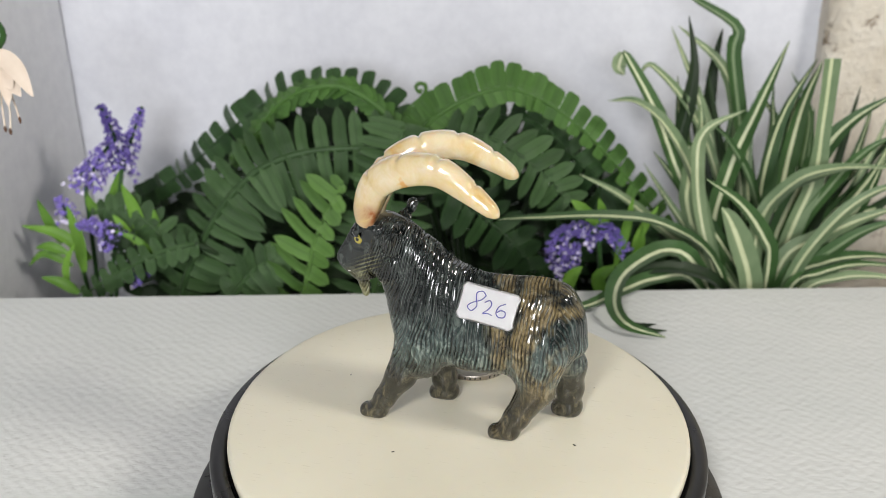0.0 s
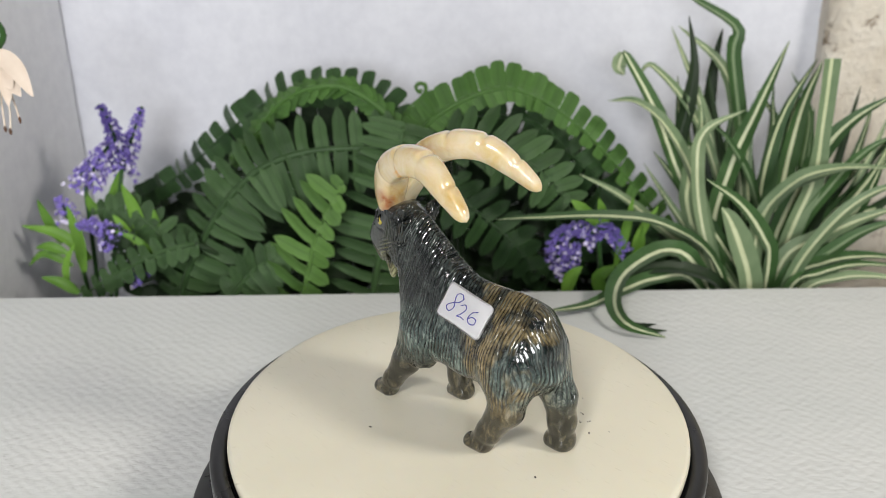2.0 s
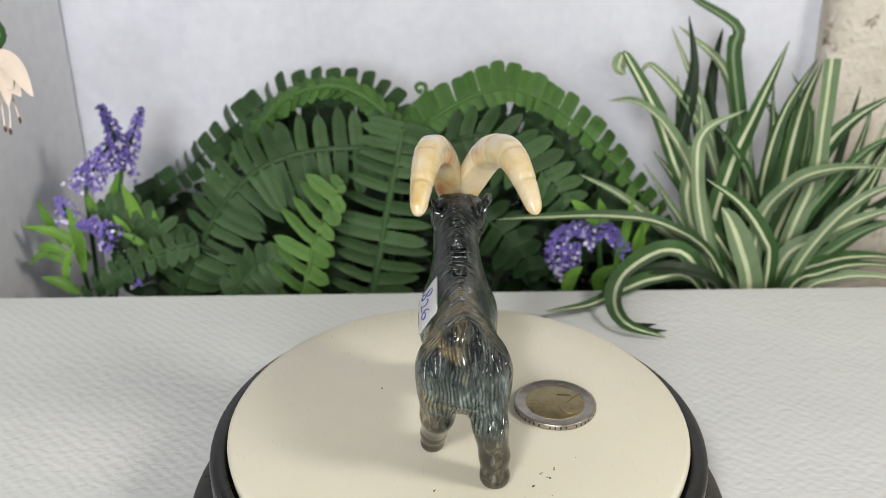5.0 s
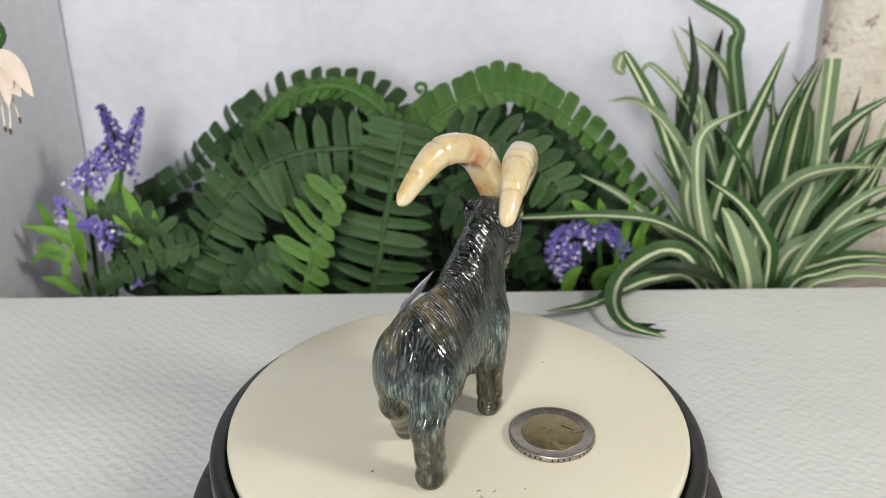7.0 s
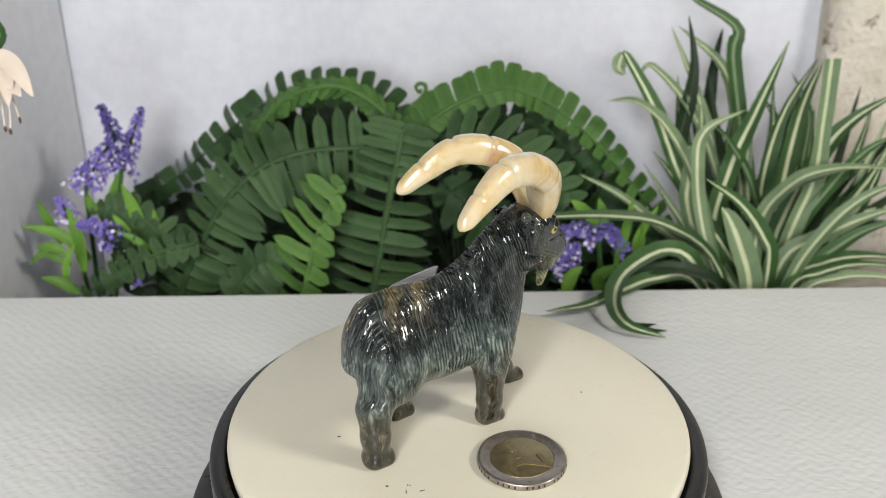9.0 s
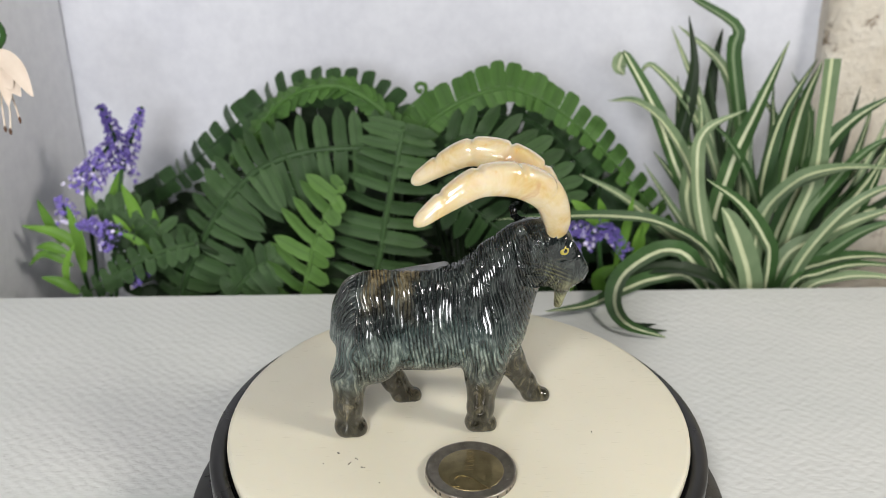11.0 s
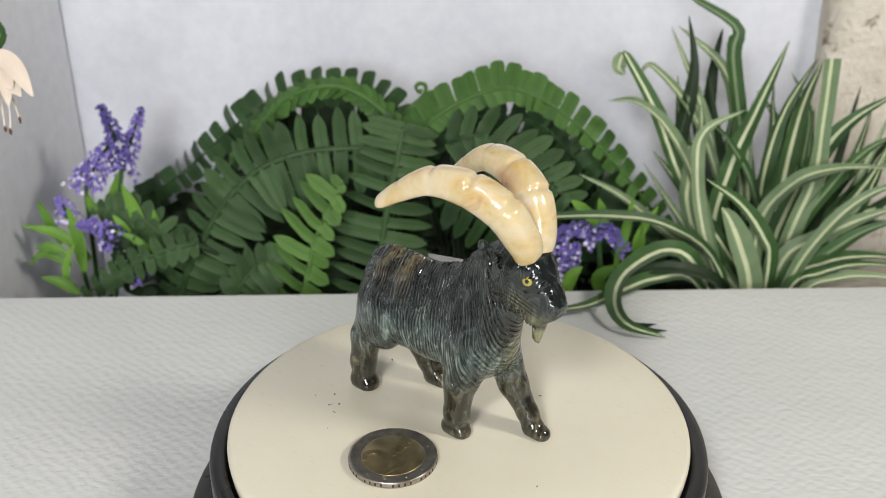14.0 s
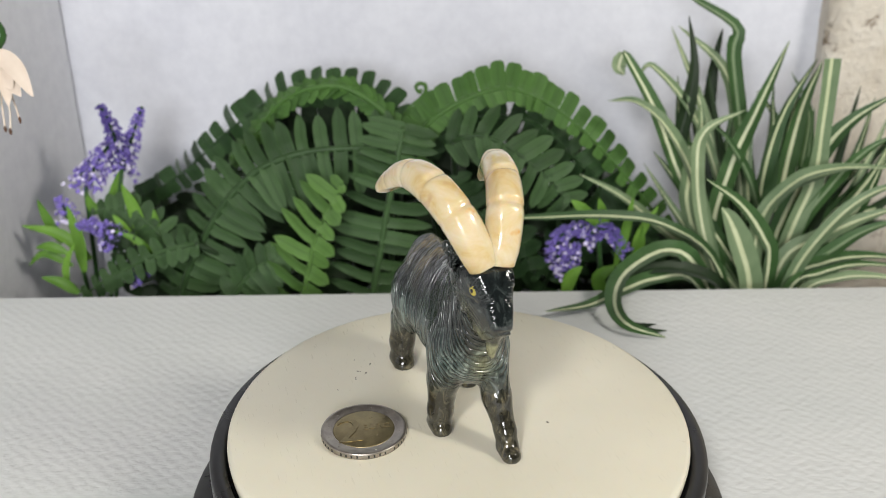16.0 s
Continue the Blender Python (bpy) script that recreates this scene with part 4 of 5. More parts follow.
    frond(fern, [(-0.004, 0.2, 0.025), (0.01, 0.198, 0.029), (0.024, 0.197, 0.023), (0.037, 0.195, 0.014), (0.049, 0.194, 0.003), (0.057, 0.192, -0.009)], (0.0206, 0.0218), 'mid', pitch=0.0074, ground=crown, sweep=(0.45, 0.3), thick=0.0016, taper=0.45)
    frond(fern, [(-0.007, 0.205, -0.001), (0.005, 0.202, -0.011), (0.02, 0.2, -0.023), (0.032, 0.198, -0.035), (0.041, 0.195, -0.048)], (0.0197, 0.0197), 'mid_shaded', pitch=0.0081, ground=crown, sweep=(0.35, 0.3), thick=0.0015)
    frond(fern, [(0.042, 0.225, -0.083), (0.055, 0.226, -0.057), (0.072, 0.227, -0.038), (0.09, 0.229, -0.023), (0.102, 0.23, -0.015)], (0.0191, 0.0191), 'mid_shaded', pitch=0.0086, ground=crown, thick=0.0015)
    frond(fern, [(0.105, 0.2, -0.069), (0.094, 0.203, -0.052), (0.096, 0.207, -0.033), (0.105, 0.21, -0.02)], (0.0133, 0.0133), 'mid_shaded', pitch=0.0073, ground=crown, thick=0.0013)


def spider_plant():
    plant = thing('spider_plant', 'artificial spider plant with cream-striped strap leaves', 'plant')
    blade(plant, [(0.157, 0.205, -0.106), (0.137, 0.209, -0.034), (0.117, 0.213, 0.000), (0.101, 0.217, 0.036), (0.086, 0.221, 0.061), (0.083, 0.225, 0.066)], 0.0115, 'edge')
    blade(plant, [(0.083, 0.225, 0.065), (0.081, 0.223, 0.058), (0.084, 0.222, 0.054)], 0.0100, 'pale')
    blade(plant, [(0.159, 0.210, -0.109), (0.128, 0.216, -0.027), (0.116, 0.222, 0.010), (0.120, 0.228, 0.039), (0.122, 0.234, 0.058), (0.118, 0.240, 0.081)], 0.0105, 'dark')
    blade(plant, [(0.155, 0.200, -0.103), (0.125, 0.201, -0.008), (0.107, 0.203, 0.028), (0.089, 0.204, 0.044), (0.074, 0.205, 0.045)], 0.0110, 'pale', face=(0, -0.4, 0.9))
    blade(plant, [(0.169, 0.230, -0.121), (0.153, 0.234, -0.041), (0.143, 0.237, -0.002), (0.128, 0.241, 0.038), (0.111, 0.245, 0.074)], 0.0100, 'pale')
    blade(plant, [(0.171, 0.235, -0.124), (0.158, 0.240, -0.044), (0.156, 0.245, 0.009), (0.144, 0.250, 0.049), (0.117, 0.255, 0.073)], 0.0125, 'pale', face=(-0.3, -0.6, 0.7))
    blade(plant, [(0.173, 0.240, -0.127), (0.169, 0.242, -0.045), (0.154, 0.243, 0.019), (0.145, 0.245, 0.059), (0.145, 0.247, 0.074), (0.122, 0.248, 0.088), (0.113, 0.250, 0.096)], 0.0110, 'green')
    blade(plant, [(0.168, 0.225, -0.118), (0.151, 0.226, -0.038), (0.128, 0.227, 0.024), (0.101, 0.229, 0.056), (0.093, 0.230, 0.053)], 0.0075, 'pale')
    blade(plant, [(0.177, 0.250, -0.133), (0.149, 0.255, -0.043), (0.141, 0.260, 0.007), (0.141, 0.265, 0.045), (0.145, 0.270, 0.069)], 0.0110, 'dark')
    blade(plant, [(0.157, 0.195, -0.100), (0.128, 0.196, -0.025), (0.120, 0.198, 0.015), (0.123, 0.199, 0.032), (0.141, 0.200, 0.042)], 0.0095, 'pale')
    blade(plant, [(0.160, 0.205, -0.106), (0.124, 0.207, -0.024), (0.120, 0.210, 0.001), (0.124, 0.212, 0.025), (0.123, 0.215, 0.042)], 0.0120, 'pale')
    blade(plant, [(0.159, 0.200, -0.103), (0.137, 0.209, -0.037), (0.143, 0.217, 0.005), (0.156, 0.226, 0.036), (0.170, 0.235, 0.069)], 0.0130, 'edge', face=(-0.3, -0.8, 0.4))
    blade(plant, [(0.164, 0.215, -0.112), (0.163, 0.220, -0.046), (0.164, 0.225, -0.001), (0.171, 0.230, 0.032), (0.186, 0.235, 0.060)], 0.0120, 'edge', face=(0.3, -0.8, 0.4))
    blade(plant, [(0.171, 0.225, -0.118), (0.176, 0.231, -0.047), (0.180, 0.237, -0.002), (0.186, 0.244, 0.032), (0.195, 0.250, 0.055)], 0.0130, 'edge')
    blade(plant, [(0.160, 0.195, -0.100), (0.171, 0.196, -0.028), (0.180, 0.198, 0.006), (0.180, 0.199, 0.036), (0.179, 0.200, 0.068)], 0.0125, 'pale', tip=0.85, face=(0, -1, 0.2))
    blade(plant, [(0.165, 0.210, -0.109), (0.169, 0.207, -0.030), (0.184, 0.205, 0.016), (0.196, 0.203, 0.036), (0.214, 0.200, 0.051)], 0.0125, 'edge', face=(-0.2, -0.6, 0.7))
    blade(plant, [(0.165, 0.200, -0.103), (0.174, 0.197, -0.029), (0.188, 0.195, 0.004), (0.200, 0.192, 0.023), (0.214, 0.190, 0.034)], 0.0080, 'green')
    blade(plant, [(0.161, 0.190, -0.097), (0.152, 0.188, -0.021), (0.164, 0.185, 0.008), (0.184, 0.182, 0.018), (0.215, 0.180, 0.019)], 0.0105, 'pale', face=(0, -0.4, 0.9))
    blade(plant, [(0.159, 0.200, -0.103), (0.154, 0.198, -0.029), (0.163, 0.195, -0.001), (0.178, 0.192, 0.010), (0.203, 0.190, 0.018)], 0.0105, 'pale', face=(0, -0.5, 0.8))
    blade(plant, [(0.161, 0.190, -0.097), (0.166, 0.186, -0.036), (0.182, 0.182, -0.019), (0.198, 0.179, -0.008), (0.217, 0.175, 0.002)], 0.0120, 'pale', face=(0, -0.5, 0.8))
    blade(plant, [(0.159, 0.185, -0.094), (0.168, 0.181, -0.040), (0.184, 0.177, -0.026), (0.199, 0.174, -0.012), (0.218, 0.170, -0.002)], 0.0100, 'green', face=(0, -0.5, 0.8))
    blade(plant, [(0.160, 0.180, -0.091), (0.169, 0.177, -0.042), (0.183, 0.174, -0.029), (0.201, 0.171, -0.024), (0.222, 0.168, -0.024)], 0.0110, 'edge', face=(0, -0.3, 0.9))
    blade(plant, [(0.159, 0.176, -0.088), (0.168, 0.173, -0.043), (0.180, 0.170, -0.033), (0.197, 0.168, -0.027), (0.221, 0.165, -0.027)], 0.0090, 'edge', face=(0, -0.3, 0.9))
    blade(plant, [(0.160, 0.172, -0.086), (0.173, 0.169, -0.044), (0.187, 0.166, -0.034), (0.202, 0.163, -0.031), (0.222, 0.160, -0.032)], 0.0090, 'pale', face=(0, -0.3, 0.9))
    blade(plant, [(0.160, 0.180, -0.091), (0.169, 0.177, -0.039), (0.183, 0.175, -0.009), (0.198, 0.173, 0.008), (0.216, 0.170, 0.017)], 0.0090, 'pale', face=(0, -0.5, 0.8))
    blade(plant, [(0.164, 0.190, -0.097), (0.180, 0.189, -0.047), (0.192, 0.188, -0.021), (0.202, 0.186, 0.001), (0.208, 0.185, 0.026)], 0.0100, 'edge')
    blade(plant, [(0.159, 0.185, -0.094), (0.158, 0.182, -0.034), (0.152, 0.178, -0.017), (0.137, 0.175, 0.002), (0.118, 0.172, 0.016)], 0.0125, 'edge', face=(0.3, -0.8, 0.5))
    blade(plant, [(0.154, 0.172, -0.086), (0.146, 0.171, -0.040), (0.139, 0.170, -0.020), (0.131, 0.169, -0.004), (0.126, 0.168, 0.003)], 0.0165, 'pale', face=(0.2, -0.95, 0.2))
    blade(plant, [(0.155, 0.190, -0.097), (0.133, 0.185, -0.036), (0.104, 0.180, -0.012), (0.074, 0.175, -0.005), (0.040, 0.170, -0.004), (0.018, 0.165, -0.003)], 0.0085, 'edge', face=(0, -0.5, 0.85))
    blade(plant, [(0.147, 0.178, -0.089), (0.122, 0.176, -0.035), (0.103, 0.170, -0.021), (0.080, 0.150, -0.023), (0.071, 0.128, -0.027), (0.074, 0.111, -0.030), (0.090, 0.105, -0.033)], 0.0135, 'edge', face=(-0.5, -0.6, 0.6))
    blade(plant, [(0.074, 0.113, -0.0300), (0.081, 0.1165, -0.0335), (0.0885, 0.1176, -0.0335)], 0.0026, 'dark')
    blade(plant, [(0.073, 0.114, -0.0300), (0.083, 0.1125, -0.0335), (0.0923, 0.1116, -0.0335)], 0.0030, 'dark')
    blade(plant, [(0.145, 0.172, -0.086), (0.118, 0.168, -0.038), (0.096, 0.160, -0.032), (0.077, 0.145, -0.031), (0.059, 0.128, -0.030), (0.039, 0.122, -0.030)], 0.0110, 'edge', face=(0, -0.4, 0.9))
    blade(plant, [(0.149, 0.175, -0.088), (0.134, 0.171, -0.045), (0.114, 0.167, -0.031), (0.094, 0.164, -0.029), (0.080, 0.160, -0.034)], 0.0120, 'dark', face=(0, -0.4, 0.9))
    blade(plant, [(0.164, 0.215, -0.112), (0.139, 0.211, -0.049), (0.114, 0.208, -0.030), (0.085, 0.204, -0.006), (0.061, 0.200, 0.008)], 0.0085, 'pale')
    blade(plant, [(0.175, 0.235, -0.124), (0.161, 0.236, -0.046), (0.143, 0.237, -0.005), (0.119, 0.239, 0.014), (0.109, 0.240, 0.016)], 0.0100, 'edge')
    blade(plant, [(0.177, 0.240, -0.127), (0.172, 0.242, -0.045), (0.177, 0.245, -0.004), (0.175, 0.247, 0.021), (0.162, 0.250, 0.039)], 0.0100, 'edge')
    blade(plant, [(0.178, 0.245, -0.130), (0.194, 0.249, -0.048), (0.195, 0.253, -0.007), (0.195, 0.256, 0.025), (0.183, 0.260, 0.047)], 0.0080, 'green')
    blade(plant, [(0.169, 0.220, -0.115), (0.168, 0.219, -0.045), (0.156, 0.217, -0.004), (0.140, 0.216, 0.021), (0.130, 0.215, 0.030)], 0.0070, 'green')
    blade(plant, [(0.161, 0.208, -0.108), (0.157, 0.222, -0.046), (0.155, 0.236, -0.018), (0.155, 0.250, -0.002)], 0.0061, 'pale', face=(-0.2, -0.8, 0.5))
    blade(plant, [(0.171, 0.231, -0.122), (0.166, 0.237, -0.053), (0.160, 0.244, -0.045), (0.161, 0.250, -0.051)], 0.0068, 'dark', face=(-0.3, -0.8, 0.5))
    blade(plant, [(0.166, 0.243, -0.129), (0.194, 0.246, -0.057), (0.218, 0.248, -0.014), (0.241, 0.250, 0.014)], 0.0062, 'edge', face=(0.3, -0.8, 0.5))
    blade(plant, [(0.178, 0.222, -0.116), (0.166, 0.231, -0.051), (0.165, 0.241, -0.022), (0.160, 0.250, -0.008)], 0.0096, 'edge', face=(-0.1, -0.8, 0.5))
    blade(plant, [(0.168, 0.244, -0.130), (0.188, 0.246, -0.057), (0.225, 0.248, -0.040), (0.253, 0.250, -0.038)], 0.0082, 'dark', face=(0.4, -0.8, 0.5))
    blade(plant, [(0.168, 0.214, -0.112), (0.168, 0.226, -0.048), (0.174, 0.238, -0.034), (0.183, 0.250, -0.033)], 0.0077, 'edge', face=(0.4, -0.8, 0.5))
    blade(plant, [(0.168, 0.241, -0.128), (0.200, 0.244, -0.056), (0.238, 0.247, -0.028), (0.255, 0.250, -0.015)], 0.0088, 'dark', face=(0.2, -0.8, 0.5))
    blade(plant, [(0.167, 0.231, -0.122), (0.173, 0.237, -0.053), (0.198, 0.244, -0.045), (0.215, 0.250, -0.050)], 0.0084, 'pale', face=(0.3, -0.8, 0.5))
    blade(plant, [(0.159, 0.207, -0.107), (0.165, 0.221, -0.046), (0.172, 0.236, 0.003), (0.171, 0.250, 0.038)], 0.0091, 'edge', face=(-0.1, -0.8, 0.5))
    blade(plant, [(0.172, 0.206, -0.107), (0.175, 0.221, -0.046), (0.187, 0.235, -0.018), (0.200, 0.250, -0.003)], 0.0060, 'edge', face=(0.1, -0.8, 0.5))
    blade(plant, [(0.161, 0.207, -0.107), (0.148, 0.221, -0.046), (0.127, 0.236, 0.000), (0.124, 0.250, 0.033)], 0.0103, 'pale', face=(-0.1, -0.8, 0.5))
    blade(plant, [(0.173, 0.240, -0.127), (0.163, 0.243, -0.056), (0.148, 0.247, -0.039), (0.146, 0.250, -0.037)], 0.0094, 'edge', face=(0.1, -0.8, 0.5))
    blade(plant, [(0.166, 0.217, -0.113), (0.193, 0.228, -0.049), (0.220, 0.239, -0.016), (0.245, 0.250, 0.002)], 0.0109, 'edge', face=(-0.2, -0.8, 0.5))
    blade(plant, [(0.182, 0.229, -0.120), (0.171, 0.236, -0.053), (0.169, 0.243, -0.034), (0.171, 0.250, -0.028)], 0.0067, 'dark', face=(0.1, -0.8, 0.5))
    blade(plant, [(0.160, 0.206, -0.106), (0.167, 0.221, -0.046), (0.179, 0.235, -0.024), (0.187, 0.250, -0.016)], 0.0063, 'dark', face=(-0.5, -0.8, 0.5))
    blade(plant, [(0.161, 0.212, -0.110), (0.162, 0.225, -0.048), (0.163, 0.237, -0.023), (0.173, 0.250, -0.011)], 0.0098, 'edge', face=(-0.2, -0.8, 0.5))
    blade(plant, [(0.171, 0.210, -0.109), (0.192, 0.224, -0.047), (0.207, 0.237, 0.005), (0.218, 0.250, 0.042)], 0.0085, 'dark', face=(0.3, -0.8, 0.5))
    blade(plant, [(0.166, 0.218, -0.114), (0.161, 0.229, -0.050), (0.148, 0.239, -0.001), (0.150, 0.250, 0.034)], 0.0077, 'green', face=(-0.1, -0.8, 0.5))
    blade(plant, [(0.166, 0.223, -0.117), (0.189, 0.232, -0.051), (0.217, 0.241, 0.000), (0.227, 0.250, 0.036)], 0.0071, 'edge', face=(-0.5, -0.8, 0.5))
    blade(plant, [(0.175, 0.219, -0.114), (0.198, 0.229, -0.049), (0.229, 0.240, -0.006), (0.243, 0.250, 0.022)], 0.0101, 'edge', face=(0.3, -0.8, 0.5))
    blade(plant, [(0.163, 0.219, -0.114), (0.165, 0.229, -0.050), (0.159, 0.240, 0.002), (0.163, 0.250, 0.039)], 0.0081, 'pale', face=(0.1, -0.8, 0.5))
    blade(plant, [(0.165, 0.230, -0.121), (0.148, 0.237, -0.053), (0.139, 0.243, -0.014), (0.127, 0.250, 0.011)], 0.0086, 'edge', face=(0.5, -0.8, 0.5))
    blade(plant, [(0.176, 0.226, -0.119), (0.201, 0.234, -0.052), (0.224, 0.242, -0.003), (0.238, 0.250, 0.031)], 0.0074, 'pale', face=(0.4, -0.8, 0.5))
    blade(plant, [(0.173, 0.206, -0.107), (0.186, 0.221, -0.046), (0.216, 0.235, -0.034), (0.243, 0.250, -0.035)], 0.0100, 'edge', face=(0.4, -0.8, 0.5))
    blade(plant, [(0.167, 0.212, -0.110), (0.182, 0.225, -0.047), (0.226, 0.237, -0.037), (0.248, 0.250, -0.040)], 0.0075, 'dark', face=(-0.5, -0.8, 0.5))
    blade(plant, [(0.186, 0.244, -0.130), (0.180, 0.246, -0.057), (0.181, 0.248, 0.004), (0.186, 0.250, 0.047)], 0.0087, 'edge', face=(-0.1, -0.8, 0.5))
    blade(plant, [(0.184, 0.242, -0.128), (0.163, 0.245, -0.057), (0.159, 0.247, -0.021), (0.149, 0.250, -0.001)], 0.0100, 'edge', face=(-0.0, -0.8, 0.5))
    blade(plant, [(0.176, 0.226, -0.119), (0.177, 0.234, -0.052), (0.190, 0.242, -0.012), (0.196, 0.250, 0.013)], 0.0063, 'pale', face=(0.3, -0.8, 0.5))
    blade(plant, [(0.169, 0.244, -0.130), (0.144, 0.246, -0.058), (0.125, 0.248, 0.003), (0.118, 0.250, 0.047)], 0.0103, 'edge', face=(0.0, -0.8, 0.5))
    blade(plant, [(0.158, 0.217, -0.113), (0.164, 0.228, -0.049), (0.173, 0.239, 0.001), (0.181, 0.250, 0.037)], 0.0073, 'pale', face=(-0.1, -0.8, 0.5))
    blade(plant, [(0.168, 0.207, -0.107), (0.158, 0.221, -0.046), (0.142, 0.236, 0.010), (0.134, 0.250, 0.051)], 0.0083, 'dark', face=(0.3, -0.8, 0.5))
    blade(plant, [(0.173, 0.225, -0.118), (0.168, 0.233, -0.052), (0.171, 0.242, -0.034), (0.177, 0.250, -0.030)], 0.0095, 'pale', face=(0.5, -0.8, 0.5))
    blade(plant, [(0.168, 0.237, -0.126), (0.165, 0.241, -0.055), (0.171, 0.246, 0.006), (0.170, 0.250, 0.050)], 0.0071, 'green', face=(0.4, -0.8, 0.5))
    blade(plant, [(0.178, 0.224, -0.117), (0.202, 0.232, -0.051), (0.222, 0.241, -0.010), (0.242, 0.250, 0.016)], 0.0066, 'dark', face=(0.2, -0.8, 0.5))
    blade(plant, [(0.168, 0.209, -0.108), (0.192, 0.223, -0.047), (0.221, 0.236, -0.030), (0.244, 0.250, -0.028)], 0.0089, 'edge', face=(-0.0, -0.8, 0.5))
    blade(plant, [(0.169, 0.220, -0.115), (0.161, 0.230, -0.050), (0.157, 0.240, -0.011), (0.152, 0.250, 0.014)], 0.0101, 'pale', face=(0.3, -0.8, 0.5))
    blade(plant, [(0.162, 0.2, -0.063), (0.136, 0.207, -0.027), (0.118, 0.215, -0.005), (0.103, 0.222, 0.013)], 0.0095, 'edge')
    blade(plant, [(0.155, 0.198, -0.062), (0.13, 0.203, -0.035), (0.113, 0.207, -0.014), (0.096, 0.212, 0.01)], 0.0070, 'pale')
    # near-black filler blades stand in for the shade inside the clump
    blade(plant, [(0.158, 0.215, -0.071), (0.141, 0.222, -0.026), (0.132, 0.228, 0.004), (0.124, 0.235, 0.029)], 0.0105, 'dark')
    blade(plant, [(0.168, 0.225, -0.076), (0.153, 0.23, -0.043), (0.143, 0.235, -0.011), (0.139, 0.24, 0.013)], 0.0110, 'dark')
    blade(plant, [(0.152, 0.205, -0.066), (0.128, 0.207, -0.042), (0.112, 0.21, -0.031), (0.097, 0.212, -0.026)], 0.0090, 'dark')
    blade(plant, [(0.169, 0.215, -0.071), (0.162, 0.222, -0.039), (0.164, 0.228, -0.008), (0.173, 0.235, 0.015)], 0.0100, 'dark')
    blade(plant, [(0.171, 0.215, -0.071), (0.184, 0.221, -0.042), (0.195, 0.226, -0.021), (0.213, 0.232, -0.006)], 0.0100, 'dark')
    blade(plant, [(0.161, 0.21, -0.069), (0.138, 0.217, -0.034), (0.122, 0.223, 0.003), (0.11, 0.23, 0.027)], 0.0075, 'green')
    blade(plant, [(0.173, 0.23, -0.079), (0.184, 0.235, -0.042), (0.192, 0.24, -0.003), (0.193, 0.245, 0.031)], 0.0080, 'green')


def lavender_bushes():
    plant = thing('lavender', 'artificial lavender with violet spikes and lime leaves', 'flower')
    flower_spike(plant, [(-0.181, 0.215, 0.004), (-0.182, 0.215, 0.019), (-0.184, 0.215, 0.030), (-0.188, 0.215, 0.039)], 0.0075, 150, 0.05, 1)
    flower_spike(plant, [(-0.184, 0.222, 0.001), (-0.178, 0.222, 0.014), (-0.173, 0.222, 0.025), (-0.168, 0.222, 0.036)], 0.0075, 140, 0.03, 2)
    flower_spike(plant, [(-0.197, 0.210, -0.004), (-0.194, 0.210, 0.005), (-0.187, 0.210, 0.015), (-0.180, 0.210, 0.022)], 0.0100, 190, 0.20, 3)
    flower_spike(plant, [(-0.182, 0.216, -0.000), (-0.179, 0.216, 0.008), (-0.180, 0.216, 0.014)], 0.0100, 90, 0.15, 4)
    flower_spike(plant, [(-0.203, 0.208, -0.004), (-0.200, 0.208, 0.003), (-0.195, 0.208, 0.011)], 0.0080, 80, 0.30, 5)
    flower_spike(plant, [(-0.209, 0.202, -0.021), (-0.210, 0.202, -0.013), (-0.213, 0.202, -0.008)], 0.0075, 75, 0.25, 6)
    flower_spike(plant, [(-0.175, 0.185, -0.024), (-0.183, 0.185, -0.018), (-0.190, 0.185, -0.016), (-0.197, 0.185, -0.017)], 0.0070, 130, 0.06, 7)
    flower_spike(plant, [(-0.180, 0.184, -0.029), (-0.183, 0.184, -0.024), (-0.184, 0.184, -0.018)], 0.0070, 60, 0.15, 8)
    flower_spike(plant, [(-0.165, 0.178, -0.045), (-0.168, 0.178, -0.041), (-0.171, 0.178, -0.037)], 0.0070, 60, 0.10, 9)
    plain_leaf(plant, [(-0.199, 0.189, -0.045), (-0.199, 0.189, -0.025), (-0.202, 0.189, -0.007)], 0.0068, M_LIME)
    plain_leaf(plant, [(-0.166, 0.194, -0.033), (-0.169, 0.194, -0.012), (-0.174, 0.194, 0.003)], 0.0071, M_LIME)
    plain_leaf(plant, [(-0.193, 0.206, -0.026), (-0.184, 0.206, -0.008), (-0.178, 0.206, 0.007)], 0.0062, M_LIME)
    plain_leaf(plant, [(-0.204, 0.184, -0.032), (-0.212, 0.184, -0.028), (-0.220, 0.184, -0.029)], 0.0050, M_LIME)
    plain_leaf(plant, [(-0.213, 0.199, -0.033), (-0.218, 0.199, -0.020), (-0.222, 0.199, -0.008)], 0.0056, M_LIME)
    plain_leaf(plant, [(-0.196, 0.192, -0.039), (-0.209, 0.192, -0.025), (-0.229, 0.192, -0.020)], 0.0062, M_LIME)
    plain_leaf(plant, [(-0.197, 0.174, -0.050), (-0.205, 0.174, -0.044), (-0.215, 0.174, -0.041)], 0.0056, M_LIME)
    plain_leaf(plant, [(-0.159, 0.194, -0.027), (-0.159, 0.194, -0.019), (-0.159, 0.194, -0.011)], 0.0050, M_LIME)
    plain_leaf(plant, [(-0.167, 0.189, -0.031), (-0.175, 0.189, -0.018), (-0.179, 0.189, -0.012)], 0.0043, M_LIME)
    plain_leaf(plant, [(-0.205, 0.179, -0.050), (-0.203, 0.179, -0.036), (-0.197, 0.179, -0.024)], 0.0043, M_LIME)
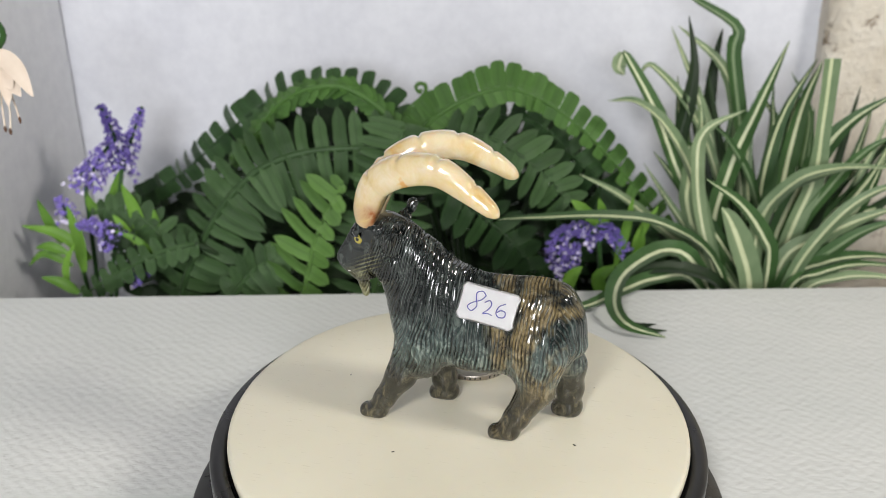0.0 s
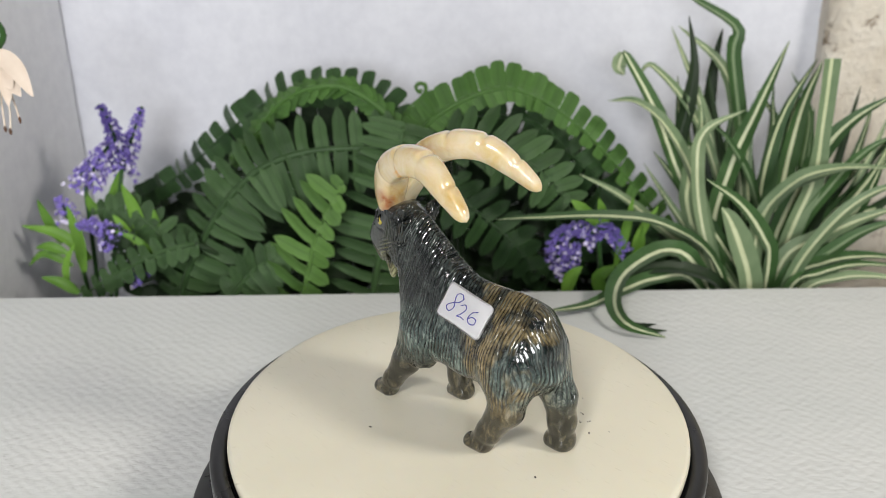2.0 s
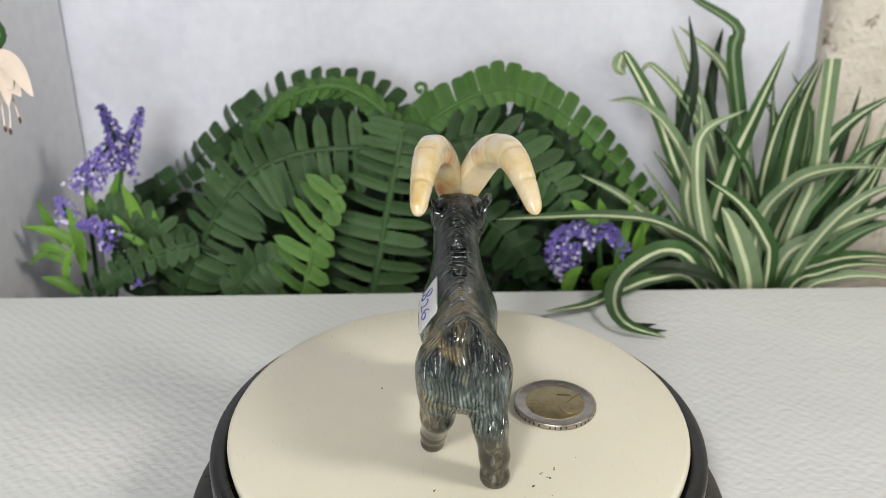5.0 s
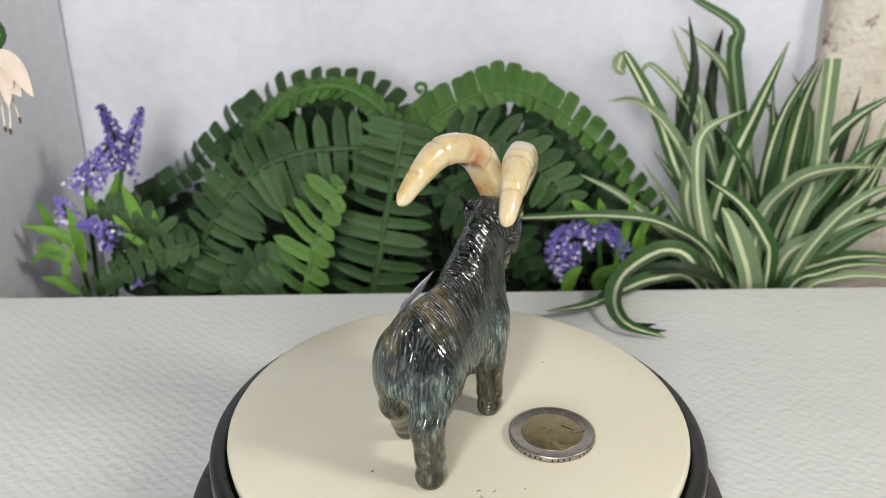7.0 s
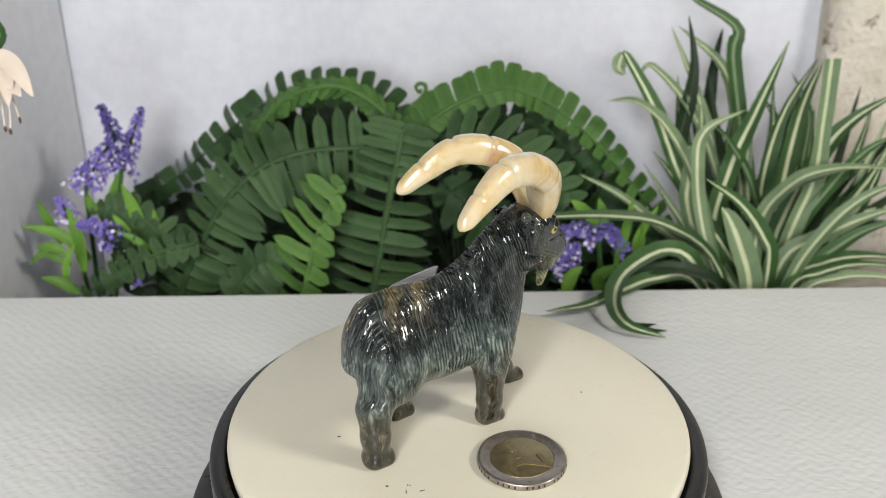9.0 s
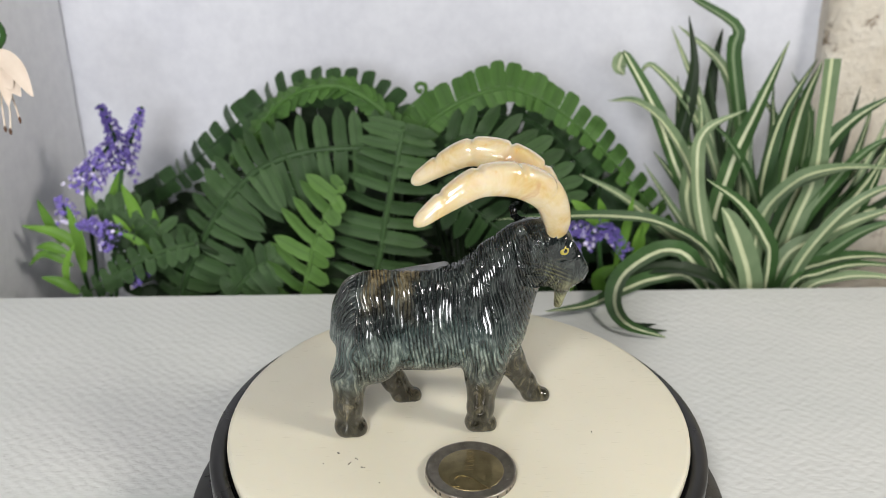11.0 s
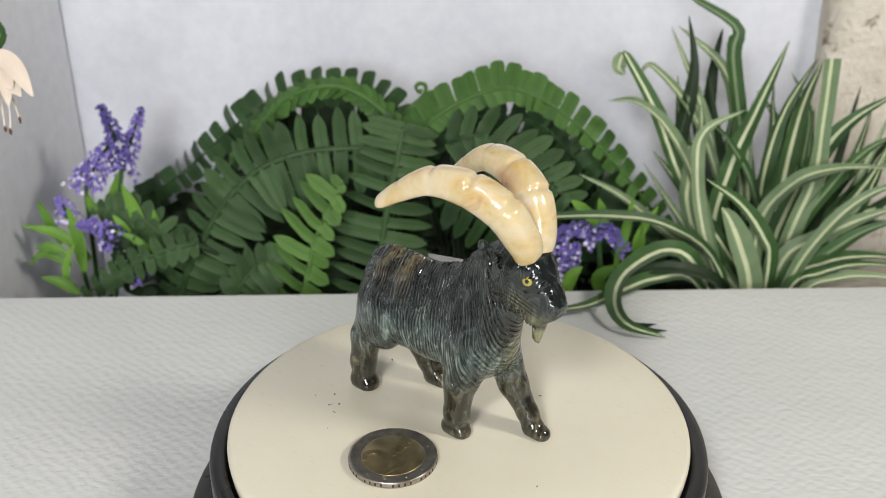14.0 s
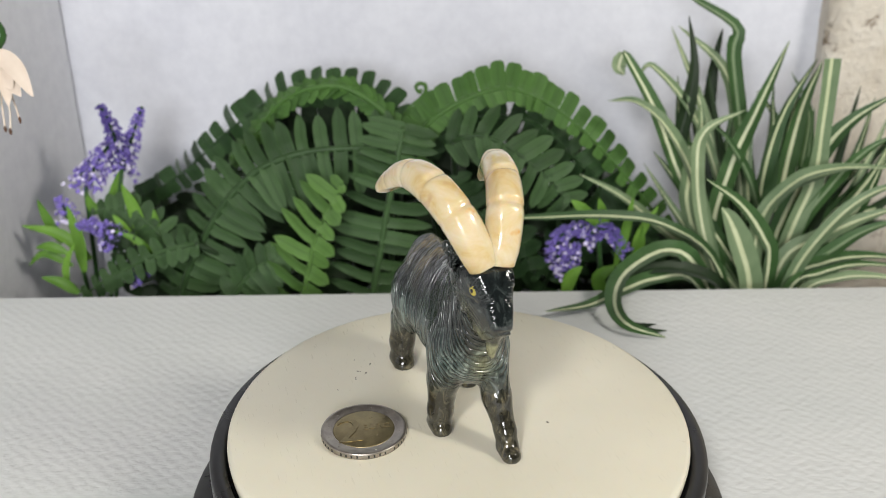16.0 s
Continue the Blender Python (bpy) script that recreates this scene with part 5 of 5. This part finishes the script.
    plain_leaf(plant, [(-0.207, 0.194, -0.044), (-0.221, 0.194, -0.037), (-0.231, 0.194, -0.044)], 0.0043, M_LIME)
    plain_leaf(plant, [(-0.184, 0.204, -0.012), (-0.194, 0.204, -0.015), (-0.198, 0.204, -0.005)], 0.0062, M_LIME)
    plain_leaf(plant, [(-0.156, 0.182, -0.034), (-0.166, 0.182, -0.023), (-0.177, 0.182, -0.018)], 0.0037, M_LIME)
    stem_base = (-0.201, 0.200, -0.107)
    bm = bmesh.new()
    tube(bm, smooth_path([(-0.201, 0.200, -0.107), (-0.190, 0.203, -0.051), (-0.177, 0.205, 0.007)], 12), lambda u: 0.0013, 6)
    part('stem', bm, M_STEM, plant)
    bm = bmesh.new()
    tube(bm, smooth_path([(-0.201, 0.200, -0.107), (-0.199, 0.203, -0.048), (-0.198, 0.205, -0.003)], 12), lambda u: 0.0013, 6)
    part('stem', bm, M_STEM, plant)
    bm = bmesh.new()
    tube(bm, smooth_path([(-0.201, 0.200, -0.107), (-0.206, 0.203, -0.055), (-0.210, 0.205, -0.020)], 12), lambda u: 0.0013, 6)
    part('stem', bm, M_STEM, plant)
    bm = bmesh.new()
    tube(bm, smooth_path([(-0.201, 0.200, -0.107), (-0.188, 0.203, -0.058), (-0.183, 0.205, -0.033)], 12), lambda u: 0.0013, 6)
    part('stem', bm, M_STEM, plant)
    plant = thing('lavender', 'artificial lavender with lilac and white florets among ferns', 'flower')
    flower_spike(plant, [(0.055, 0.185, -0.040), (0.050, 0.185, -0.027), (0.054, 0.185, -0.018), (0.064, 0.185, -0.014)], 0.0085, 210, 0.25, 11)
    flower_spike(plant, [(0.052, 0.183, -0.042), (0.057, 0.183, -0.034), (0.060, 0.183, -0.023)], 0.0090, 150, 0.40, 12)
    flower_spike(plant, [(0.063, 0.187, -0.023), (0.073, 0.187, -0.017), (0.086, 0.187, -0.025)], 0.0085, 190, 0.20, 13)
    flower_spike(plant, [(0.090, 0.187, -0.036), (0.084, 0.187, -0.028), (0.077, 0.187, -0.022)], 0.0070, 80, 0.20, 14)
    plain_leaf(plant, [(0.081, 0.186, -0.037), (0.085, 0.186, -0.015), (0.087, 0.186, 0.001)], 0.0050, M_LIME)
    plain_leaf(plant, [(0.089, 0.186, -0.027), (0.094, 0.186, -0.015), (0.100, 0.186, -0.004)], 0.0043, M_LIME)
    plain_leaf(plant, [(0.071, 0.186, -0.015), (0.062, 0.186, -0.006), (0.056, 0.186, -0.001)], 0.0062, M_LIME)
    plain_leaf(plant, [(0.087, 0.184, -0.039), (0.092, 0.184, -0.026), (0.093, 0.184, -0.014)], 0.0050, M_LIME)
    plain_leaf(plant, [(0.054, 0.174, -0.048), (0.057, 0.174, -0.038), (0.062, 0.174, -0.032)], 0.0068, M_LIME)
    plain_leaf(plant, [(0.072, 0.174, -0.047), (0.071, 0.174, -0.038), (0.079, 0.174, -0.031)], 0.0074, M_LIME)
    plain_leaf(plant, [(0.075, 0.187, -0.015), (0.072, 0.187, -0.007), (0.070, 0.187, 0.000)], 0.0050, M_LIME)
    bm = bmesh.new()
    tube(bm, smooth_path([(0.074, 0.190, -0.098), (0.062, 0.188, -0.055), (0.056, 0.185, -0.037)], 12), lambda u: 0.0013, 6)
    part('stem', bm, M_STEM, plant)
    bm = bmesh.new()
    tube(bm, smooth_path([(0.074, 0.190, -0.098), (0.074, 0.188, -0.048), (0.071, 0.185, -0.021)], 12), lambda u: 0.0013, 6)
    part('stem', bm, M_STEM, plant)

def lily():
    plant = thing('lily', 'pale pink artificial lily hanging by the side panel', 'flower')
    plain_leaf(plant, [(-0.196, 0.140, 0.082), (-0.186, 0.133, 0.077), (-0.177, 0.125, 0.067)], 0.0080, M_LILY, (0.3, -0.9, 0.2))
    plain_leaf(plant, [(-0.196, 0.140, 0.082), (-0.191, 0.133, 0.075), (-0.188, 0.125, 0.063)], 0.0080, M_LILY, (0.3, -0.9, 0.2))
    plain_leaf(plant, [(-0.196, 0.140, 0.082), (-0.197, 0.133, 0.072), (-0.195, 0.125, 0.062)], 0.0080, M_LILY, (0.3, -0.9, 0.2))
    plain_leaf(plant, [(-0.196, 0.140, 0.082), (-0.189, 0.133, 0.072), (-0.182, 0.125, 0.067)], 0.0080, M_LILY, (0.3, -0.9, 0.2))
    plain_leaf(plant, [(-0.196, 0.140, 0.082), (-0.199, 0.133, 0.077), (-0.203, 0.125, 0.068)], 0.0080, M_LILY, (0.3, -0.9, 0.2))
    bm = bmesh.new()
    tube(bm, smooth_path([(-0.193, 0.133, 0.077), (-0.191, 0.131, 0.061), (-0.191, 0.128, 0.051)], 10), lambda u: 0.0004, 5)
    part('stamen', bm, M_LILY, plant)
    bm = bmesh.new()
    bmesh.ops.create_icosphere(bm, subdivisions=2, radius=0.0011, matrix=Matrix.Translation((-0.191, 0.128, 0.051)) @ Matrix.Diagonal((0.6, 0.6, 1.4, 1)))
    part('anther', bm, M_ANTHER, plant)
    bm = bmesh.new()
    tube(bm, smooth_path([(-0.193, 0.133, 0.077), (-0.189, 0.131, 0.066), (-0.186, 0.128, 0.056)], 10), lambda u: 0.0004, 5)
    part('stamen', bm, M_LILY, plant)
    bm = bmesh.new()
    bmesh.ops.create_icosphere(bm, subdivisions=2, radius=0.0011, matrix=Matrix.Translation((-0.186, 0.128, 0.056)) @ Matrix.Diagonal((0.6, 0.6, 1.4, 1)))
    part('anther', bm, M_ANTHER, plant)
    bm = bmesh.new()
    tube(bm, smooth_path([(-0.193, 0.133, 0.077), (-0.194, 0.131, 0.061), (-0.193, 0.128, 0.052)], 10), lambda u: 0.0004, 5)
    part('stamen', bm, M_LILY, plant)
    bm = bmesh.new()
    bmesh.ops.create_icosphere(bm, subdivisions=2, radius=0.0011, matrix=Matrix.Translation((-0.193, 0.128, 0.052)) @ Matrix.Diagonal((0.6, 0.6, 1.4, 1)))
    part('anther', bm, M_ANTHER, plant)
    bm = bmesh.new()
    tube(bm, smooth_path([(-0.196, 0.140, 0.082), (-0.199, 0.150, 0.093), (WALL_X - 0.002, 0.16, 0.125)], 12), lambda u: 0.0014, 7)
    part('stem', bm, M_STEM, plant)


# ---- sticker with its number, on the figurine's left flank ----
def sticker():
    top = new("price_sticker")
    tagged(top, "white rounded paper sticker numbered in blue pen", "sticker")
    w, h, r = 0.0085, 0.0053, 0.0014
    bm = bmesh.new()
    nx, ny = 18, 12
    grid = [[None] * (ny + 1) for _ in range(nx + 1)]

    def bend(x, y):
        return Vector((x, y, -9.0 * x * x - 12.0 * y * y))
    for i in range(nx + 1):
        for j in range(ny + 1):
            x, y = (2 * i / nx - 1) * w, (2 * j / ny - 1) * h
            cx, cy = max(abs(x) - (w - r), 0), max(abs(y) - (h - r), 0)
            k = math.hypot(cx, cy)
            if k > r:
                x = math.copysign(w - r + cx * r / k, x)
                y = math.copysign(h - r + cy * r / k, y)
            grid[i][j] = bm.verts.new(bend(x, y))
    for i in range(nx):
        for j in range(ny):
            bm.faces.new((grid[i][j], grid[i + 1][j], grid[i + 1][j + 1], grid[i][j + 1]))
    bmesh.ops.solidify(bm, geom=bm.faces[:], thickness=-0.00018)
    part("paper", bm, M_STICKER, top)

    def stroke(pts):
        bm = bmesh.new()
        path = [bend(p.x, p.y) + Vector((0, 0, 0.0002)) for p in smooth_path([(x * 1.08 / 1000, (y + 0.2) * 1.05 / 1000, 0) for x, y in pts], 36)]
        tube(bm, path, lambda u: 0.00014, 6)
        part("pen_stroke", bm, M_INK, top)
    stroke([(-1.1, 2.4), (-2.2, 3.3), (-3.6, 2.6), (-3.4, 0.9), (-2.8, -0.9), (-3.9, -2.5), (-5.2, -1.6), (-4.0, -0.2), (-2.0, 1.0), (-1.1, 2.4)])
    stroke([(-1.0, 0.6), (0.2, 1.4), (0.9, 0.4), (0.2, -1.2), (-0.8, -2.4), (0.4, -2.1), (1.6, -2.3)])
    stroke([(4.4, 1.6), (3.0, 0.6), (2.5, -1.2), (3.4, -2.3), (4.8, -1.9), (4.8, -0.6), (3.6, -0.4), (2.7, -1.2)])
    return top


def crumbs():
    rnd = random.Random(9)
    out = []
    for x, y in ((30.6, 22.6), (31.6, 23.6), (28.4, 26.6), (40.2, 24.2), (36.0, 20.0), (-14.0, -24.0), (38.0, -8.0), (24.0, 34.0), (-40.0, 12.0), (33.0, 24.8)):
        bm = bmesh.new()
        for k in range(rnd.choice((1, 2))):
            g = bmesh.ops.create_icosphere(bm, subdivisions=1, radius=1.0)
            a, sx = rnd.uniform(0, 3), rnd.uniform(0.0002, 0.00062)
            off = Vector((rnd.uniform(-1, 1), rnd.uniform(-1, 1), 0)) * 0.0006
            for v in g["verts"]:
                c = Vector((v.co.x * sx, v.co.y * sx * 0.45, (v.co.z + 0.6) * 0.00013))
                c.rotate(Euler((0, 0, a)))
                v.co = c + off
        ob = tagged(link_mesh("crumb", bm, M_CRUMB), "tiny dark crumb on the cream disc", "crumb", "crumbs on the disc")
        out.append((ob, Matrix.Translation((x / 1000, y / 1000, 0))))
    return out


WALL_X, WALL_Y, STONE_X, STONE_Y = -0.2365, 0.300, 0.2085, 0.288
setting()
TURNTABLE, DISC = turntable()
GOAT, COIN, STICKER = figurine(), coin(), sticker()
CRUMBS = crumbs()
ferns()
spider_plant()
lavender_bushes()
lily()

GOAT_AT = Matrix.Rotation(radians(HEADING), 4, "Z")
COIN_TURN = -96.6
COIN_AT = Matrix.Translation((-0.00225, 0.03065, 0.0)) @ Matrix.Rotation(radians(COIN_TURN), 4, "Z")
ST_OUT = Vector((-0.06, 0.88, 0.50)).normalized()
ST_UP = (Vector((-0.17, 0, 1)) - ST_OUT * Vector((-0.17, 0, 1)).dot(ST_OUT)).normalized()
STICKER_AT = GOAT_AT @ (Matrix.Translation((-0.0105, 0.0100, 0.0440)) @ Matrix((ST_UP.cross(ST_OUT), ST_UP, ST_OUT)).transposed().to_4x4())


def motions():
    """All that stands on the disc turns with it, clockwise from above."""
    times = [0.5 * k for k in range(33)]
    lower = Matrix.Translation((0, 0, -TABLE_Z))
    walk(DISC, [(t, lower @ spin(t)) for t in times])
    for ob, m in [(GOAT, GOAT_AT), (COIN, COIN_AT), (STICKER, STICKER_AT)] + CRUMBS:
        walk(ob, [(t, spin(t) @ m) for t in times])


motions()
